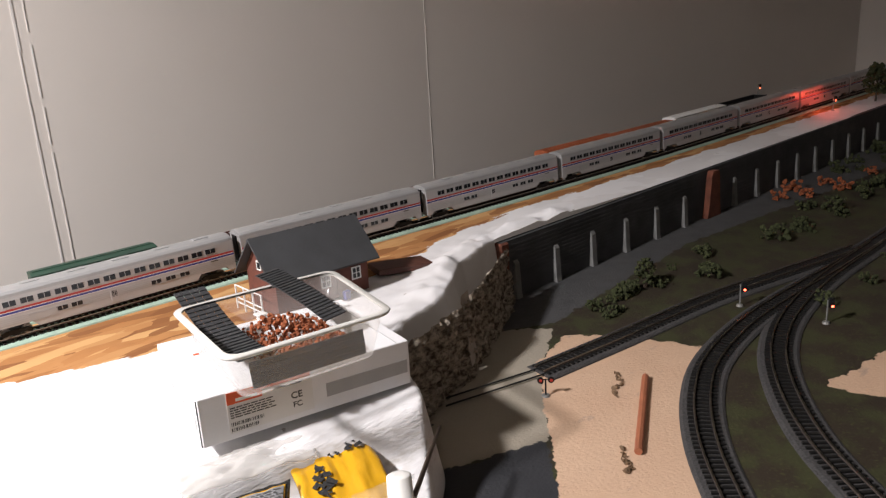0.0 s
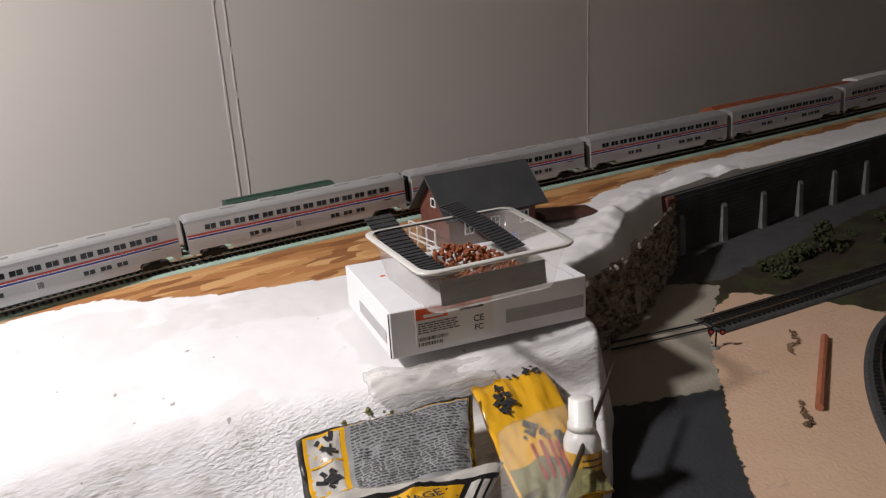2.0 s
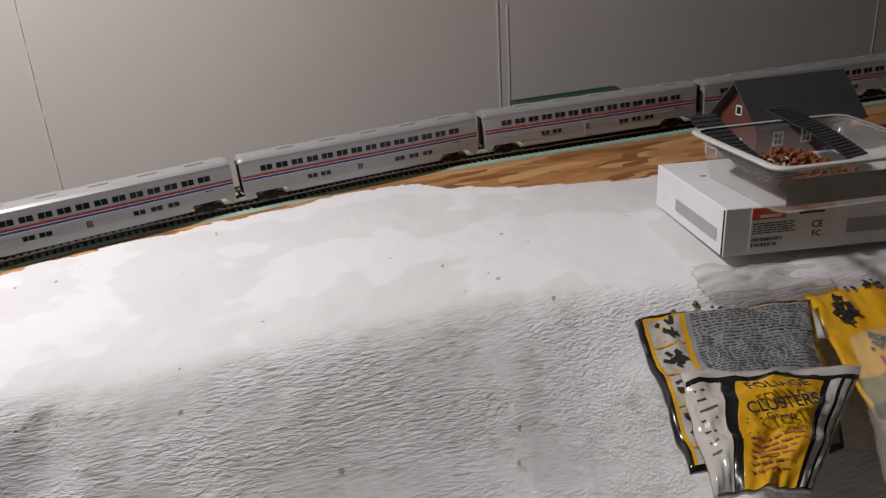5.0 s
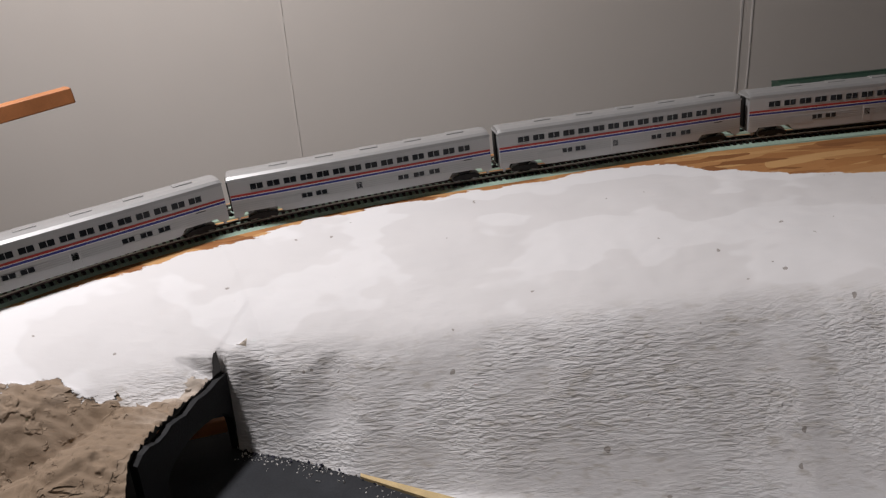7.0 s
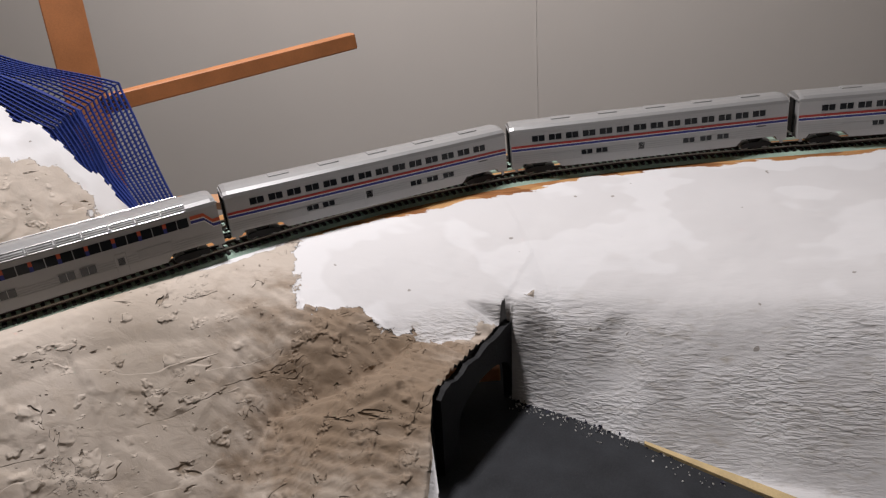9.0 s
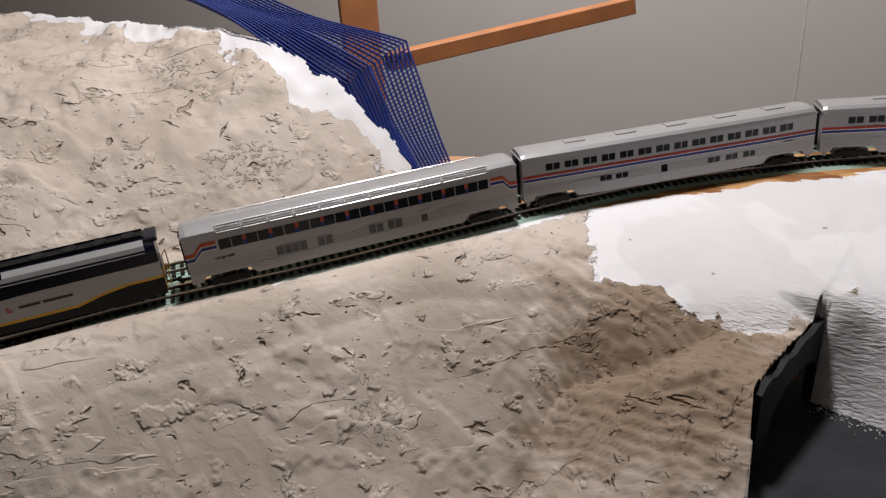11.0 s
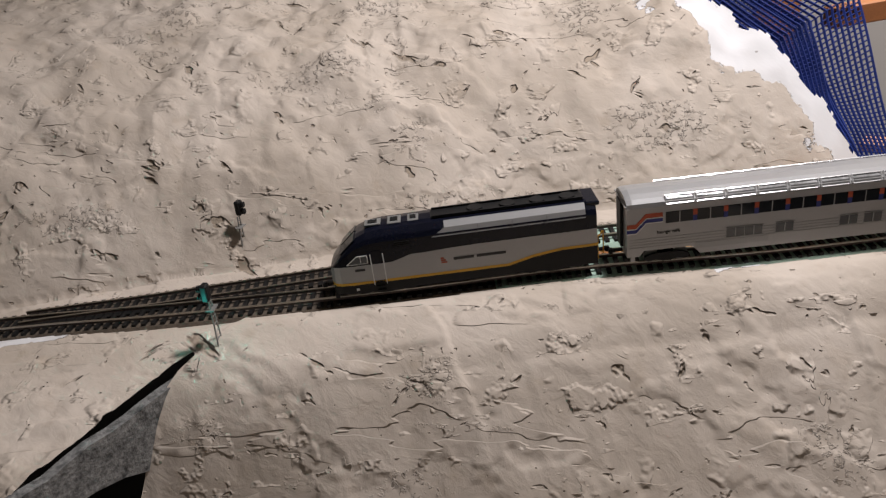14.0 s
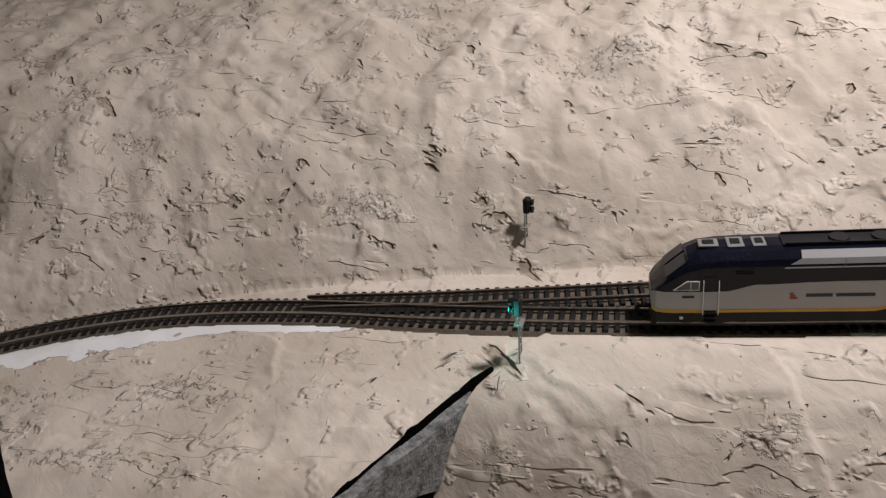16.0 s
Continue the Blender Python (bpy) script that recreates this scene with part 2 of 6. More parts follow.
M_GLASSDK = mat("dark_window", (0.015, 0.017, 0.02), 0.08, vary=0.1, bump=0.0)
M_GREYWIN = mat("grey_window", (0.11, 0.115, 0.12), 0.12, vary=0.2, bump=0.0)
M_DOME = mat("clear_roof_window", (0.30, 0.30, 0.30), 0.08, vary=0.5, scale=120, bump=0.1)
M_BROWN = mat("brown_car_paint", (0.09, 0.03, 0.022), 0.6, vary=0.25)
M_RUST = mat("orange_car_paint", (0.30, 0.075, 0.025), 0.6, vary=0.25)
M_GREEN = mat("green_car_paint", (0.012, 0.045, 0.028), 0.5, vary=0.2)
M_CARD = mat("white_cardboard", (0.74, 0.74, 0.75), 0.6, vary=0.03, bump=0.05)
M_CARDGREY = mat("grey_tape", (0.36, 0.36, 0.36), 0.35, vary=0.06)
M_LABEL = mat("paper_label", (0.70, 0.69, 0.67), 0.5, vary=0.02, bump=0.0)
M_INK = mat("ink", (0.03, 0.03, 0.03), 0.5, vary=0.05, bump=0.0)
M_LABELRED = mat("label_red", (0.68, 0.10, 0.025), 0.5, vary=0.05, bump=0.0)
M_TUB = glass("clear_plastic", (0.75, 0.72, 0.68), 0.12, 0.22)
M_TUBRIM = mat("frosted_rim", (0.62, 0.61, 0.57), 0.25, vary=0.06)
M_STRIP = mat("dark_shingle_strip", (0.035, 0.036, 0.038), 0.6, vary=0.3, bump=0.3)
M_FOLIAGE = mat("rust_foliage", (0.26, 0.075, 0.028), 0.95, vary=0.5, scale=300, bump=0.8)
M_LEAF = mat("green_foliage", (0.035, 0.042, 0.013), 0.95, vary=0.5, scale=300, bump=0.8)
M_ROOF = mat("grey_roof", (0.048, 0.050, 0.053), 0.75, vary=0.2, scale=40, bump=0.15)
M_BRICK = mat("red_brick_siding", (0.115, 0.035, 0.022), 0.8, vary=0.3, scale=120, bump=0.3)
M_CONCRETE = mat("dark_concrete", (0.055, 0.057, 0.060), 0.85, vary=0.3, scale=35, bump=0.3)
M_WOOD = mat("pine_lumber", (0.50, 0.20, 0.075), 0.6, vary=0.18, scale=30, bump=0.1)
M_MESH = mat("blue_mesh", (0.018, 0.036, 0.19), 0.45, vary=0.2)
M_PORTAL = mat("black_painted_board", (0.012, 0.0125, 0.014), 0.7, vary=0.5, scale=60, bump=0.4, dirt=(0.012, 0.012, 0.013))
M_CHIPPED = mat("chipped_black_board", (0.16, 0.16, 0.155), 0.8, vary=0.8, scale=130, fine=420, bump=1.0, dirt=(0.010, 0.010, 0.011))
M_ROADK = mat("charcoal_road", (0.022, 0.024, 0.028), 0.75, vary=0.35, scale=35, bump=0.3)
M_CREAM = mat("cream_edge", (0.55, 0.42, 0.22), 0.8, vary=0.2)
M_BAGY = mat("yellow_bag_print", (0.66, 0.35, 0.015), 0.22, vary=0.05, bump=0.02, coat=0.4)
M_BAGW = mat("clear_bag_white", (0.46, 0.44, 0.40), 0.2, vary=0.08, bump=0.02, coat=0.4)
M_BAGG = mat("grey_bag_print", (0.27, 0.275, 0.28), 0.22, vary=0.08, bump=0.02, coat=0.4)
M_BAGB = mat("black_bag_print", (0.012, 0.012, 0.012), 0.22, vary=0.1, bump=0.02, coat=0.4)
M_OLIVE = mat("olive_crumbs", (0.17, 0.16, 0.06), 0.95, vary=0.4, scale=300, bump=0.8)
M_CAP = mat("white_plastic_cap", (0.78, 0.77, 0.73), 0.35, vary=0.03, bump=0.0)
M_STICK = mat("brush_handle", (0.05, 0.035, 0.025), 0.45, vary=0.3)
M_TWIG = mat("painted_stick", (0.34, 0.12, 0.06), 0.6, vary=0.2)
M_GREYMETAL = mat("grey_metal", (0.26, 0.26, 0.25), 0.45, 0.4, vary=0.15)
M_GLOWRED = glow("red_lens", (1.0, 0.06, 0.03), 5.0)
M_GLOWGRN = glow("green_lens", (0.02, 0.9, 0.75), 3.0)
M_FLOOR = mat("basement_floor", (0.20, 0.19, 0.18), 0.7, vary=0.2, scale=5)
M_CEIL = mat("ceiling_paint", (0.70, 0.68, 0.65), 0.8, vary=0.04, scale=4)

# ---- building helpers ----
def part(name, bm, material, parent=None, label="", smooth=False):
    me = bpy.data.meshes.new(name)
    bm.normal_update()
    bm.to_mesh(me)
    bm.free()
    me.materials.append(material)
    if smooth:
        me.polygons.foreach_set("use_smooth", [True] * len(me.polygons))
    ob = new(name, me)
    ob.parent = parent
    if label:
        ob["label"] = label
    return ob


def empty(name, m=None):
    ob = new(name)
    if m is not None:
        ob.matrix_world = m
    return ob


def box(sx, sy, sz, x=0.0, y=0.0, z=0.0, bev=0.0, bm=None, m=None):
    """A block of that size whose base centre is at x, y, z."""
    own = bmesh.new()
    bmesh.ops.create_cube(own, size=1.0, matrix=Matrix.Translation((x, y, z + sz / 2)) @ Matrix.Diagonal((sx, sy, sz, 1)))
    if bev:
        bmesh.ops.bevel(own, geom=own.edges[:], offset=bev, segments=1, affect="EDGES", profile=0.5)
    if m is not None:
        own.transform(m)
    if bm is None:
        return own
    me = bpy.data.meshes.new("t")
    own.to_mesh(me)
    own.free()
    bm.from_mesh(me)
    bpy.data.meshes.remove(me)
    return bm


def cyl(r1, r2, h, m=None, seg=14, bm=None):
    own = bmesh.new() if bm is None else bm
    bmesh.ops.create_cone(own, cap_ends=True, segments=seg, radius1=r1, radius2=r2, depth=h, matrix=(m or Matrix()) @ Matrix.Translation((0, 0, h / 2)))
    return own


def rod(a, b, r, seg=8, bm=None):
    a, b = Vector(a), Vector(b)
    d = b - a
    return cyl(r, r, d.length, Matrix.Translation(a) @ d.to_track_quat("Z", "Y").to_matrix().to_4x4(), seg, bm)


def prism(points, lo, hi, axis="y", m=None):
    """A closed outline (list of 2D points) pulled from lo to hi along an axis."""
    bm = bmesh.new()
    place = {"x": lambda p, d: (d, p[0], p[1]), "y": lambda p, d: (p[0], d, p[1]), "z": lambda p, d: (p[0], p[1], d)}[axis]
    a = [bm.verts.new(place(p, lo)) for p in points]
    b = [bm.verts.new(place(p, hi)) for p in points]
    n = len(points)
    for i in range(n):
        bm.faces.new((a[i], a[(i + 1) % n], b[(i + 1) % n], b[i]))
    bm.faces.new(a[::-1]), bm.faces.new(b)
    bmesh.ops.recalc_face_normals(bm, faces=bm.faces[:])
    if m is not None:
        bm.transform(m)
    return bm


def loft(rings, close_ring=True, cap=True):
    bm = bmesh.new()
    vs = [[bm.verts.new(p) for p in r] for r in rings]
    n = len(rings[0])
    for a, b in zip(vs, vs[1:]):
        for i in range(n if close_ring else n - 1):
            bm.faces.new((a[i], a[(i + 1) % n], b[(i + 1) % n], b[i]))
    if cap:
        bm.faces.new(vs[0][::-1]), bm.faces.new(vs[-1])
    bmesh.ops.recalc_face_normals(bm, faces=bm.faces[:])
    return bm


def clump(bm, x, y, z, r, rng, squash=0.8):
    m = Matrix.Translation((x, y, z)) @ Euler((rng.random() * 6, rng.random() * 6, rng.random() * 6)).to_matrix().to_4x4()
    ico = bmesh.ops.create_icosphere(bm, subdivisions=1, radius=r, matrix=m @ Matrix.Diagonal((1, 0.8 + 0.3 * rng.random(), squash, 1)))
    for v in ico["verts"]:
        v.co += Vector((rng.uniform(-1, 1), rng.uniform(-1, 1), rng.uniform(-1, 1))) * r * 0.35


def lettering(text, size, m, material, parent, name="lettering", depth=0.00006):
    cu = bpy.data.curves.new(name, "FONT")
    cu.body, cu.size, cu.extrude, cu.offset = text, size, depth, size * 0.018
    cu.materials.append(material)
    ob = new(name, cu)
    ob.parent = parent
    ob.matrix_local = m
    return ob

# ---- the lie of the layout ----
def deck(x, y):
    """Height of the upper deck, which climbs slightly along the wall."""
    return -0.0058 + 0.0418 * x + 0.0245 * y


LOWER = -0.095
WALL_Y = 0.864
TRACK = [(2.484, 0.325), (1.8, 0.325), (1.17, 0.328), (0.83, 0.338), (0.51, 0.355), (0.19, 0.376), (-0.07, 0.386), (-0.21, 0.381), (-0.345, 0.362),
         (-0.518, 0.338), (-0.655, 0.3), (-0.76, 0.252), (-0.842, 0.2), (-0.918, 0.135), (-0.987, 0.066), (-1.07, -0.014), (-1.18, -0.107), (-1.27, -0.197),
         (-1.346, -0.269), (-1.42, -0.335), (-1.49, -0.393), (-1.553, -0.455), (-1.604, -0.524), (-1.642, -0.607), (-1.663, -0.704), (-1.67, -0.83)]


def spline(pts, n=12):
    P = [Vector(p) for p in pts]
    Q = [2 * P[0] - P[1], *P, 2 * P[-1] - P[-2]]
    out = []
    for i in range(1, len(Q) - 2):
        a, b, c, d = Q[i - 1:i + 3]
        for k in range(n):
            t = k / n
            out.append(0.5 * (2 * b + (c - a) * t + (2 * a - 5 * b + 4 * c - d) * t * t + (3 * b - a - 3 * c + d) * t ** 3))
    return out + [P[-1]]


class Line:
    """A path over the ground with its running length."""

    def __init__(self, pts, height):
        self.p = [Vector((q[0], q[1], height(q[0], q[1]))) for q in pts]
        self.s = [0.0]
        for a, b in zip(self.p, self.p[1:]):
            self.s.append(self.s[-1] + (b - a).length)

    def at(self, s):
        i = int(np.searchsorted(self.s, s)) - 1
        i = min(max(i, 0), len(self.p) - 2)
        f = (s - self.s[i]) / (self.s[i + 1] - self.s[i])
        return self.p[i].lerp(self.p[i + 1], f)

    def way(self, s):
        return (self.at(s + 0.004) - self.at(s - 0.004)).normalized()

    def stance(self, s):
        w = self.way(s)
        x = w
        y = Vector((0, 0, 1)).cross(x).normalized()
        z = x.cross(y)
        return Matrix(((x.x, y.x, z.x, 0), (x.y, y.y, z.y, 0), (x.z, y.z, z.z, 0), (0, 0, 0, 1))), self.at(s)


near_line = Line(spline(TRACK), deck)
SS = np.array(near_line.s)
CX, CY = np.array([p.x for p in near_line.p]), np.array([p.y for p in near_line.p])


def far_gap(s):
    """Distance of the rear track from the front one; they meet at the points."""
    return float(np.interp(s, [0, 3.5, 3.75, 3.9, 4.1, 4.2, 4.33], [0.062, 0.062, 0.055, 0.046, 0.026, 0.014, 0.0]))


far_pts = []
for s_ in np.arange(0.0, 4.34, 0.03):
    w_ = near_line.way(s_)
    q_ = near_line.at(s_) + Vector((w_.y, -w_.x, 0)) * far_gap(s_)
    far_pts.append((q_.x, q_.y))
far_line = Line(far_pts, deck)


def track_coords(X, Y):
    """Running length and signed distance (behind the track: plus) of places."""
    S, D = np.empty(X.size), np.empty(X.size)
    tx, ty = np.gradient(CX), np.gradient(CY)
    ln = np.hypot(tx, ty)
    tx, ty = tx / ln, ty / ln
    for k in range(0, X.size, 4000):
        x, y = X[k:k + 4000, None], Y[k:k + 4000, None]
        i = np.argmin((CX - x) ** 2 + (CY - y) ** 2, axis=1)
        dx, dy = x[:, 0] - CX[i], y[:, 0] - CY[i]
        D[k:k + 4000] = dx * ty[i] - dy * tx[i]
        S[k:k + 4000] = SS[i] + dx * tx[i] + dy * ty[i]
    return S, D


def fractal(X, Y, scale, seed, octaves=3, sx=1.0, sy=1.0):
    out = np.empty(X.size)
    for i, (x, y) in enumerate(zip(X, Y)):
        out[i] = noise.fractal(Vector((x * scale * sx + seed, y * scale * sy - seed, seed * 0.37)), 0.9, 2.1, octaves)
    return out


def side_of(X, Y, line):
    """Signed distance to a polyline, plus to its left."""
    best, sign = np.full(X.shape, 9.0), np.ones(X.shape)
    for (ax, ay), (bx, by) in zip(line, line[1:]):
        dx, dy = bx - ax, by - ay
        t = np.clip(((X - ax) * dx + (Y - ay) * dy) / (dx * dx + dy * dy), 0, 1)
        d = np.hypot(X - ax - t * dx, Y - ay - t * dy)
        cr = dx * (Y - ay) - dy * (X - ax)
        near = d < best - 1e-9
        best, sign = np.where(near, d, best), np.where(near, np.sign(cr), sign)
    return best * sign


def inside(X, Y, poly):
    """Signed distance to a closed outline, plus inside."""
    ring = poly + poly[:1]
    best, odd = np.full(X.shape, 9.0), np.zeros(X.shape, bool)
    for (ax, ay), (bx, by) in zip(ring, ring[1:]):
        dx, dy = bx - ax, by - ay
        t = np.clip(((X - ax) * dx + (Y - ay) * dy) / (dx * dx + dy * dy), 0, 1)
        best = np.minimum(best, np.hypot(X - ax - t * dx, Y - ay - t * dy))
        hit = ((ay > Y) != (by > Y)) & (X < ax + (Y - ay) * dx / (dy if dy else 1e-9))
        odd ^= hit
    return np.where(odd, best, -best)


def sheet(name, X, Y, Z, keep, attrs, material, cuts=()):
    """A grid surface; cells with any corner outside keep are left out."""
    ny, nx = X.shape
    idx = np.arange(nx * ny).reshape(ny, nx)
    ok = keep[:-1, :-1] & keep[1:, :-1] & keep[:-1, 1:] & keep[1:, 1:]
    for l, zone in cuts:
        q = [l[:-1, :-1], l[1:, :-1], l[:-1, 1:], l[1:, 1:]]
        both = (np.minimum.reduce(q) < 0) & (np.maximum.reduce(q) > 0)
        ok &= ~(both & zone[:-1, :-1])
    a, b, c, d = idx[:-1, :-1][ok], idx[:-1, 1:][ok], idx[1:, 1:][ok], idx[1:, :-1][ok]
    used = np.unique(np.concatenate([a, b, c, d]))
    back = np.zeros(nx * ny, int)
    back[used] = np.arange(used.size)
    me = bpy.data.meshes.new(name)
    co = np.stack([X.ravel()[used], Y.ravel()[used], Z.ravel()[used]], 1)
    faces = np.stack([back[a], back[b], back[c], back[d]], 1)
    me.from_pydata(co.tolist(), [], faces.tolist())
    for key, v in attrs.items():
        me.attributes.new(key, "FLOAT", "POINT").data.foreach_set("value", v.ravel()[used].astype(np.float32))
    me.polygons.foreach_set("use_smooth", [True] * len(me.polygons))
    me.materials.append(material)
    return new(name, me)


# portal boards: foot of the board, from the back to the front
PORTAL_A = [(-0.664, 0.110), (-0.708, -0.009)]
# foot of the plaster bank along the road
FOOT = [(-0.672, 0.108), (-0.659, 0.101), (-0.553, 0.056), (-0.484, 0.003), (-0.456, -0.018)]
PORTAL_B = [(-1.343, -0.355), (-1.318, -0.480), (-1.300, -0.560)]
RIGHT_EDGE = [(-0.10, -0.42), (0.015, -0.26), (0.128, -0.13), (0.190, -0.045), (0.214, 0.02), (0.228, 0.068), (0.29, 0.088), (0.352, 0.106), (0.40, 0.142), (0.44, 0.172), (0.54, 0.203), (2.6, 0.185)]
ROAD_Z = -0.176


def trowel_marks(gx, gy):
    """Overlapping dabs of plaster: each fades in on one side and ends in a sharp, wandering lip on the other."""
    rng = random.Random(31)
    dz = np.zeros((gy.size, gx.size))
    for k in range(1050):
        cx, cy = rng.uniform(-1.75, -0.60), rng.uniform(-0.50, 0.35)
        small = k > 400
        turn = radians(rng.gauss(38, 16) + (90 if rng.random() < 0.22 else 0) + (180 if rng.random() < 0.35 else 0))
        a = rng.uniform(0.004, 0.013) if small else rng.uniform(0.018, 0.075)
        b = rng.uniform(0.002, 0.006) if small else rng.uniform(0.006, 0.026)
        h = rng.uniform(0.0012, 0.0040) * (0.7 if small else 1.0) * (-1 if small and rng.random() < 0.4 else 1)
        r = math.hypot(a, b) + 0.004
        i0, i1 = np.searchsorted(gx, (cx - r, cx + r))
        j0, j1 = np.searchsorted(gy, (cy - r, cy + r))
        if i1 - i0 < 2 or j1 - j0 < 2:
            continue
        px, py = np.meshgrid(gx[i0:i1] - cx, gy[j0:j1] - cy)
        u, v = px * math.cos(turn) + py * math.sin(turn), -px * math.sin(turn) + py * math.cos(turn)
        p1, p2, p3 = (rng.uniform(0, 6.28) for _ in range(3))
        lip = b * (0.70 + 0.18 * np.sin(u / a * 2.6 + p1) + 0.10 * np.sin(u / a * 7.1 + p2)) + 0.0007 * np.sin(u * 900 + p3)
        rise = np.clip((v + b) / (2 * b), 0, 1) ** 1.6
        ends = np.clip(1 - (u / a) ** 4, 0, 1)
        dz[j0:j1, i0:i1] += h * rise * ends * np.clip((lip - v) / 0.0013, 0, 1)
    return dz


def terrain():
    step = 0.0021
    # fine cells where the plaster is worked with the trowel, coarse ones on the long straight stretch
    gx = np.concatenate([np.arange(-2.25, -1.62, 0.006), np.arange(-1.62, -0.62, step), np.arange(-0.62, 0.7, 0.004), np.arange(0.7, 2.5, 0.012)])
    gy = np.concatenate([np.arange(-0.62, -0.50, 0.006), np.arange(-0.50, 0.40, step), np.arange(0.40, 0.62, 0.005)])
    X, Y = np.meshgrid(gx, gy)
    x, y = X.ravel(), Y.ravel()
    S, D = track_coords(x, y)
    base = deck(x, y)
    fine = x < 0.7
    f1, f2 = np.zeros(x.size), np.zeros(x.size)
    f1[fine] = fractal(x[fine], y[fine], 14.0, 3.1)
    f2[fine] = fractal(x[fine], y[fine], 42.0, 8.7, 3)
    ns = np.interp(S, [2.1, 2.25, 2.48, 2.60, 2.86, 3.06, 3.2, 3.3, 3.45, 3.5, 3.6, 3.7, 3.82, 3.95, 4.1], [0.44, 0.44, 0.405, 0.352, 0.280, 0.236, 0.186, 0.180, 0.150, 0.100, 0.062, 0.066, 0.074, 0.076, 0.086])
    zs = np.interp(S, [2.45, 2.60, 2.86, 3.06, 3.2, 3.45, 3.6, 3.7, 3.95, 4.1], [-0.005, -0.014, -0.033, -0.048, -0.044, -0.041, -0.018, -0.020, -0.018, -0.012])
    slope = np.interp(S, [2.3, 2.5, 2.62, 3.2, 3.4, 3.6, 3.8, 4.0, 4.1], [0.55, 0.6, 1.8, 1.9, 1.4, 1.3, 1.35, 1.7, 2.6])
    n = -D
    u = np.clip((n - 0.03) / np.maximum(ns - 0.03, 0.01), 0, 1)
    over = n - ns
    soft = 0.012
    drop = 0.5 * (over + np.sqrt(over * over + soft * soft))
    drop0 = 0.5 * (0.03 - ns + np.sqrt((0.03 - ns) ** 2 + soft * soft))
    front = zs * u ** 1.5 - slope * (drop - (drop0 + 0.0012) * (1 - u))
    lip = np.exp(-((S - 2.38) / 0.16) ** 2)
    front -= 0.026 * lip / (1 + np.exp(-(over - 0.012) / 0.004))
    # hill behind the tracks
    toe = np.interp(S, [3.40, 3.6, 3.84, 3.96, 4.16, 4.25, 4.4, 4.6], [0.135, 0.125, 0.112, 0.090, 0.070, 0.050, 0.022, 0.02])
    rise = np.clip(D - toe, 0, None)
    hill = 0.215 * (1 - np.exp(-rise / 0.155)) + 0.05 * np.clip(rise - 0.3, 0, None)
    hill *= np.clip((S - 3.36) / 0.08, 0, 1)
    hill *= 1 + 0.30 * np.exp(-((S - 3.60) / 0.16) ** 2)
    hill += 0.008 * f1 * np.clip(rise / 0.1, 0, 1)
    gully = np.exp(-((S - 4.50 - 0.5 * rise) / 0.05) ** 2)
    hill -= 0.05 * gully * np.clip(rise / 0.12, 0, 1)
    z = base + np.where(D < 0, front, hill)
    # mound over the first tunnel mouth
    la = side_of(x, y, [PORTAL_A[0], PORTAL_A[1], (PORTAL_A[1][0] + 0.005, -0.10), (-0.69, -0.40)])
    left_a = la < 0
    mound = -0.097 - 0.45 * np.clip(-la - 0.045, 0, None) - 0.8 * np.clip(-0.005 - y, 0, None)
    k = 0.012
    soft_top = 0.5 * (z + mound + np.sqrt((z - mound) ** 2 + k * k)) - 0.5 * k * np.exp(-np.abs(z - mound) / k)
    z = np.where(left_a & (S > 3.2) & (S < 3.62) & (D < 0), soft_top, z)
    # the bank drops steeply to the road beside the mouth
    foot = side_of(x, y, FOOT)
    bank = ROAD_Z - 0.003 + np.where(foot > 0, foot * np.interp(x, [-0.665, -0.63, -0.57, -0.42], [14.0, 5.0, 2.2, 1.6]), foot * 0.8)
    bank += 20 * np.clip(y - 0.105, 0, None)
    by_road = ~left_a & (x > -0.70) & (x < -0.30) & (y < 0.122)
    z = np.where(by_road, np.minimum(z, bank), z)
    # the plaster comes down to the top of the board
    lid = -0.098 + 0.9 * np.abs(la) + 5.0 * np.clip(y - 0.097, 0, None)
    z = np.where(left_a & (y < 0.112) & (y > -0.02) & (x > -0.74), np.minimum(z, lid), z)
    # beyond the second mouth the plateau runs on to the front
    lb = side_of(x, y, [(-1.343, -0.30), *PORTAL_B])
    left_b = (lb < 0) & (x < -1.28) & (D < 0)
    z = np.where(left_b, base - 0.25 * np.clip(n - 0.16, 0, None) - 0.012 * np.clip((n - 0.03) / 0.1, 0, 1), z)
    floor_z = np.where(x > 0.05, -0.16, np.where(x < -0.75, -0.26, ROAD_Z - 0.014))
    z = np.maximum(z, floor_z)
    # plaster is worked up against the roadbed on the tan stretch
    z += (0.0040 + 0.0018 * np.clip((S - 4.1) / 0.1, 0, 1)) * np.clip((S - 3.5) / 0.12, 0, 1) * (((n > 0.0205) & (n < 0.30)) | ((D > 0) & (rise > 0)))
    # hand-worked plaster
    rough = np.clip((np.abs(D + 0.02) - 0.05) / 0.03, 0, 1) * (D < 0) + np.clip(rise / 0.03, 0, 1)
    tan_line = [(-0.885, 0.20), (-0.862, 0.11), (-0.838, 0.058), (-0.79, 0.068), (-0.72, 0.055), (-0.660, 0.105), (-0.660, -0.6)]
    tan = np.where(D < 0, np.where((x > -0.64) | ((la > 0) & (y < 0.112) & (x > -0.80)), -0.2, -side_of(x, y, tan_line)), 0.163 + 0.03 * f1 - y)
    tan = np.where((D < 0) & (n < 0.03), np.minimum(tan, n - 0.017 + 0.035 * ((S > 3.72) & (S < 4.2)) + 0.01 * np.sin(S * 23) - 0.012 * (S > 4.2)), tan)
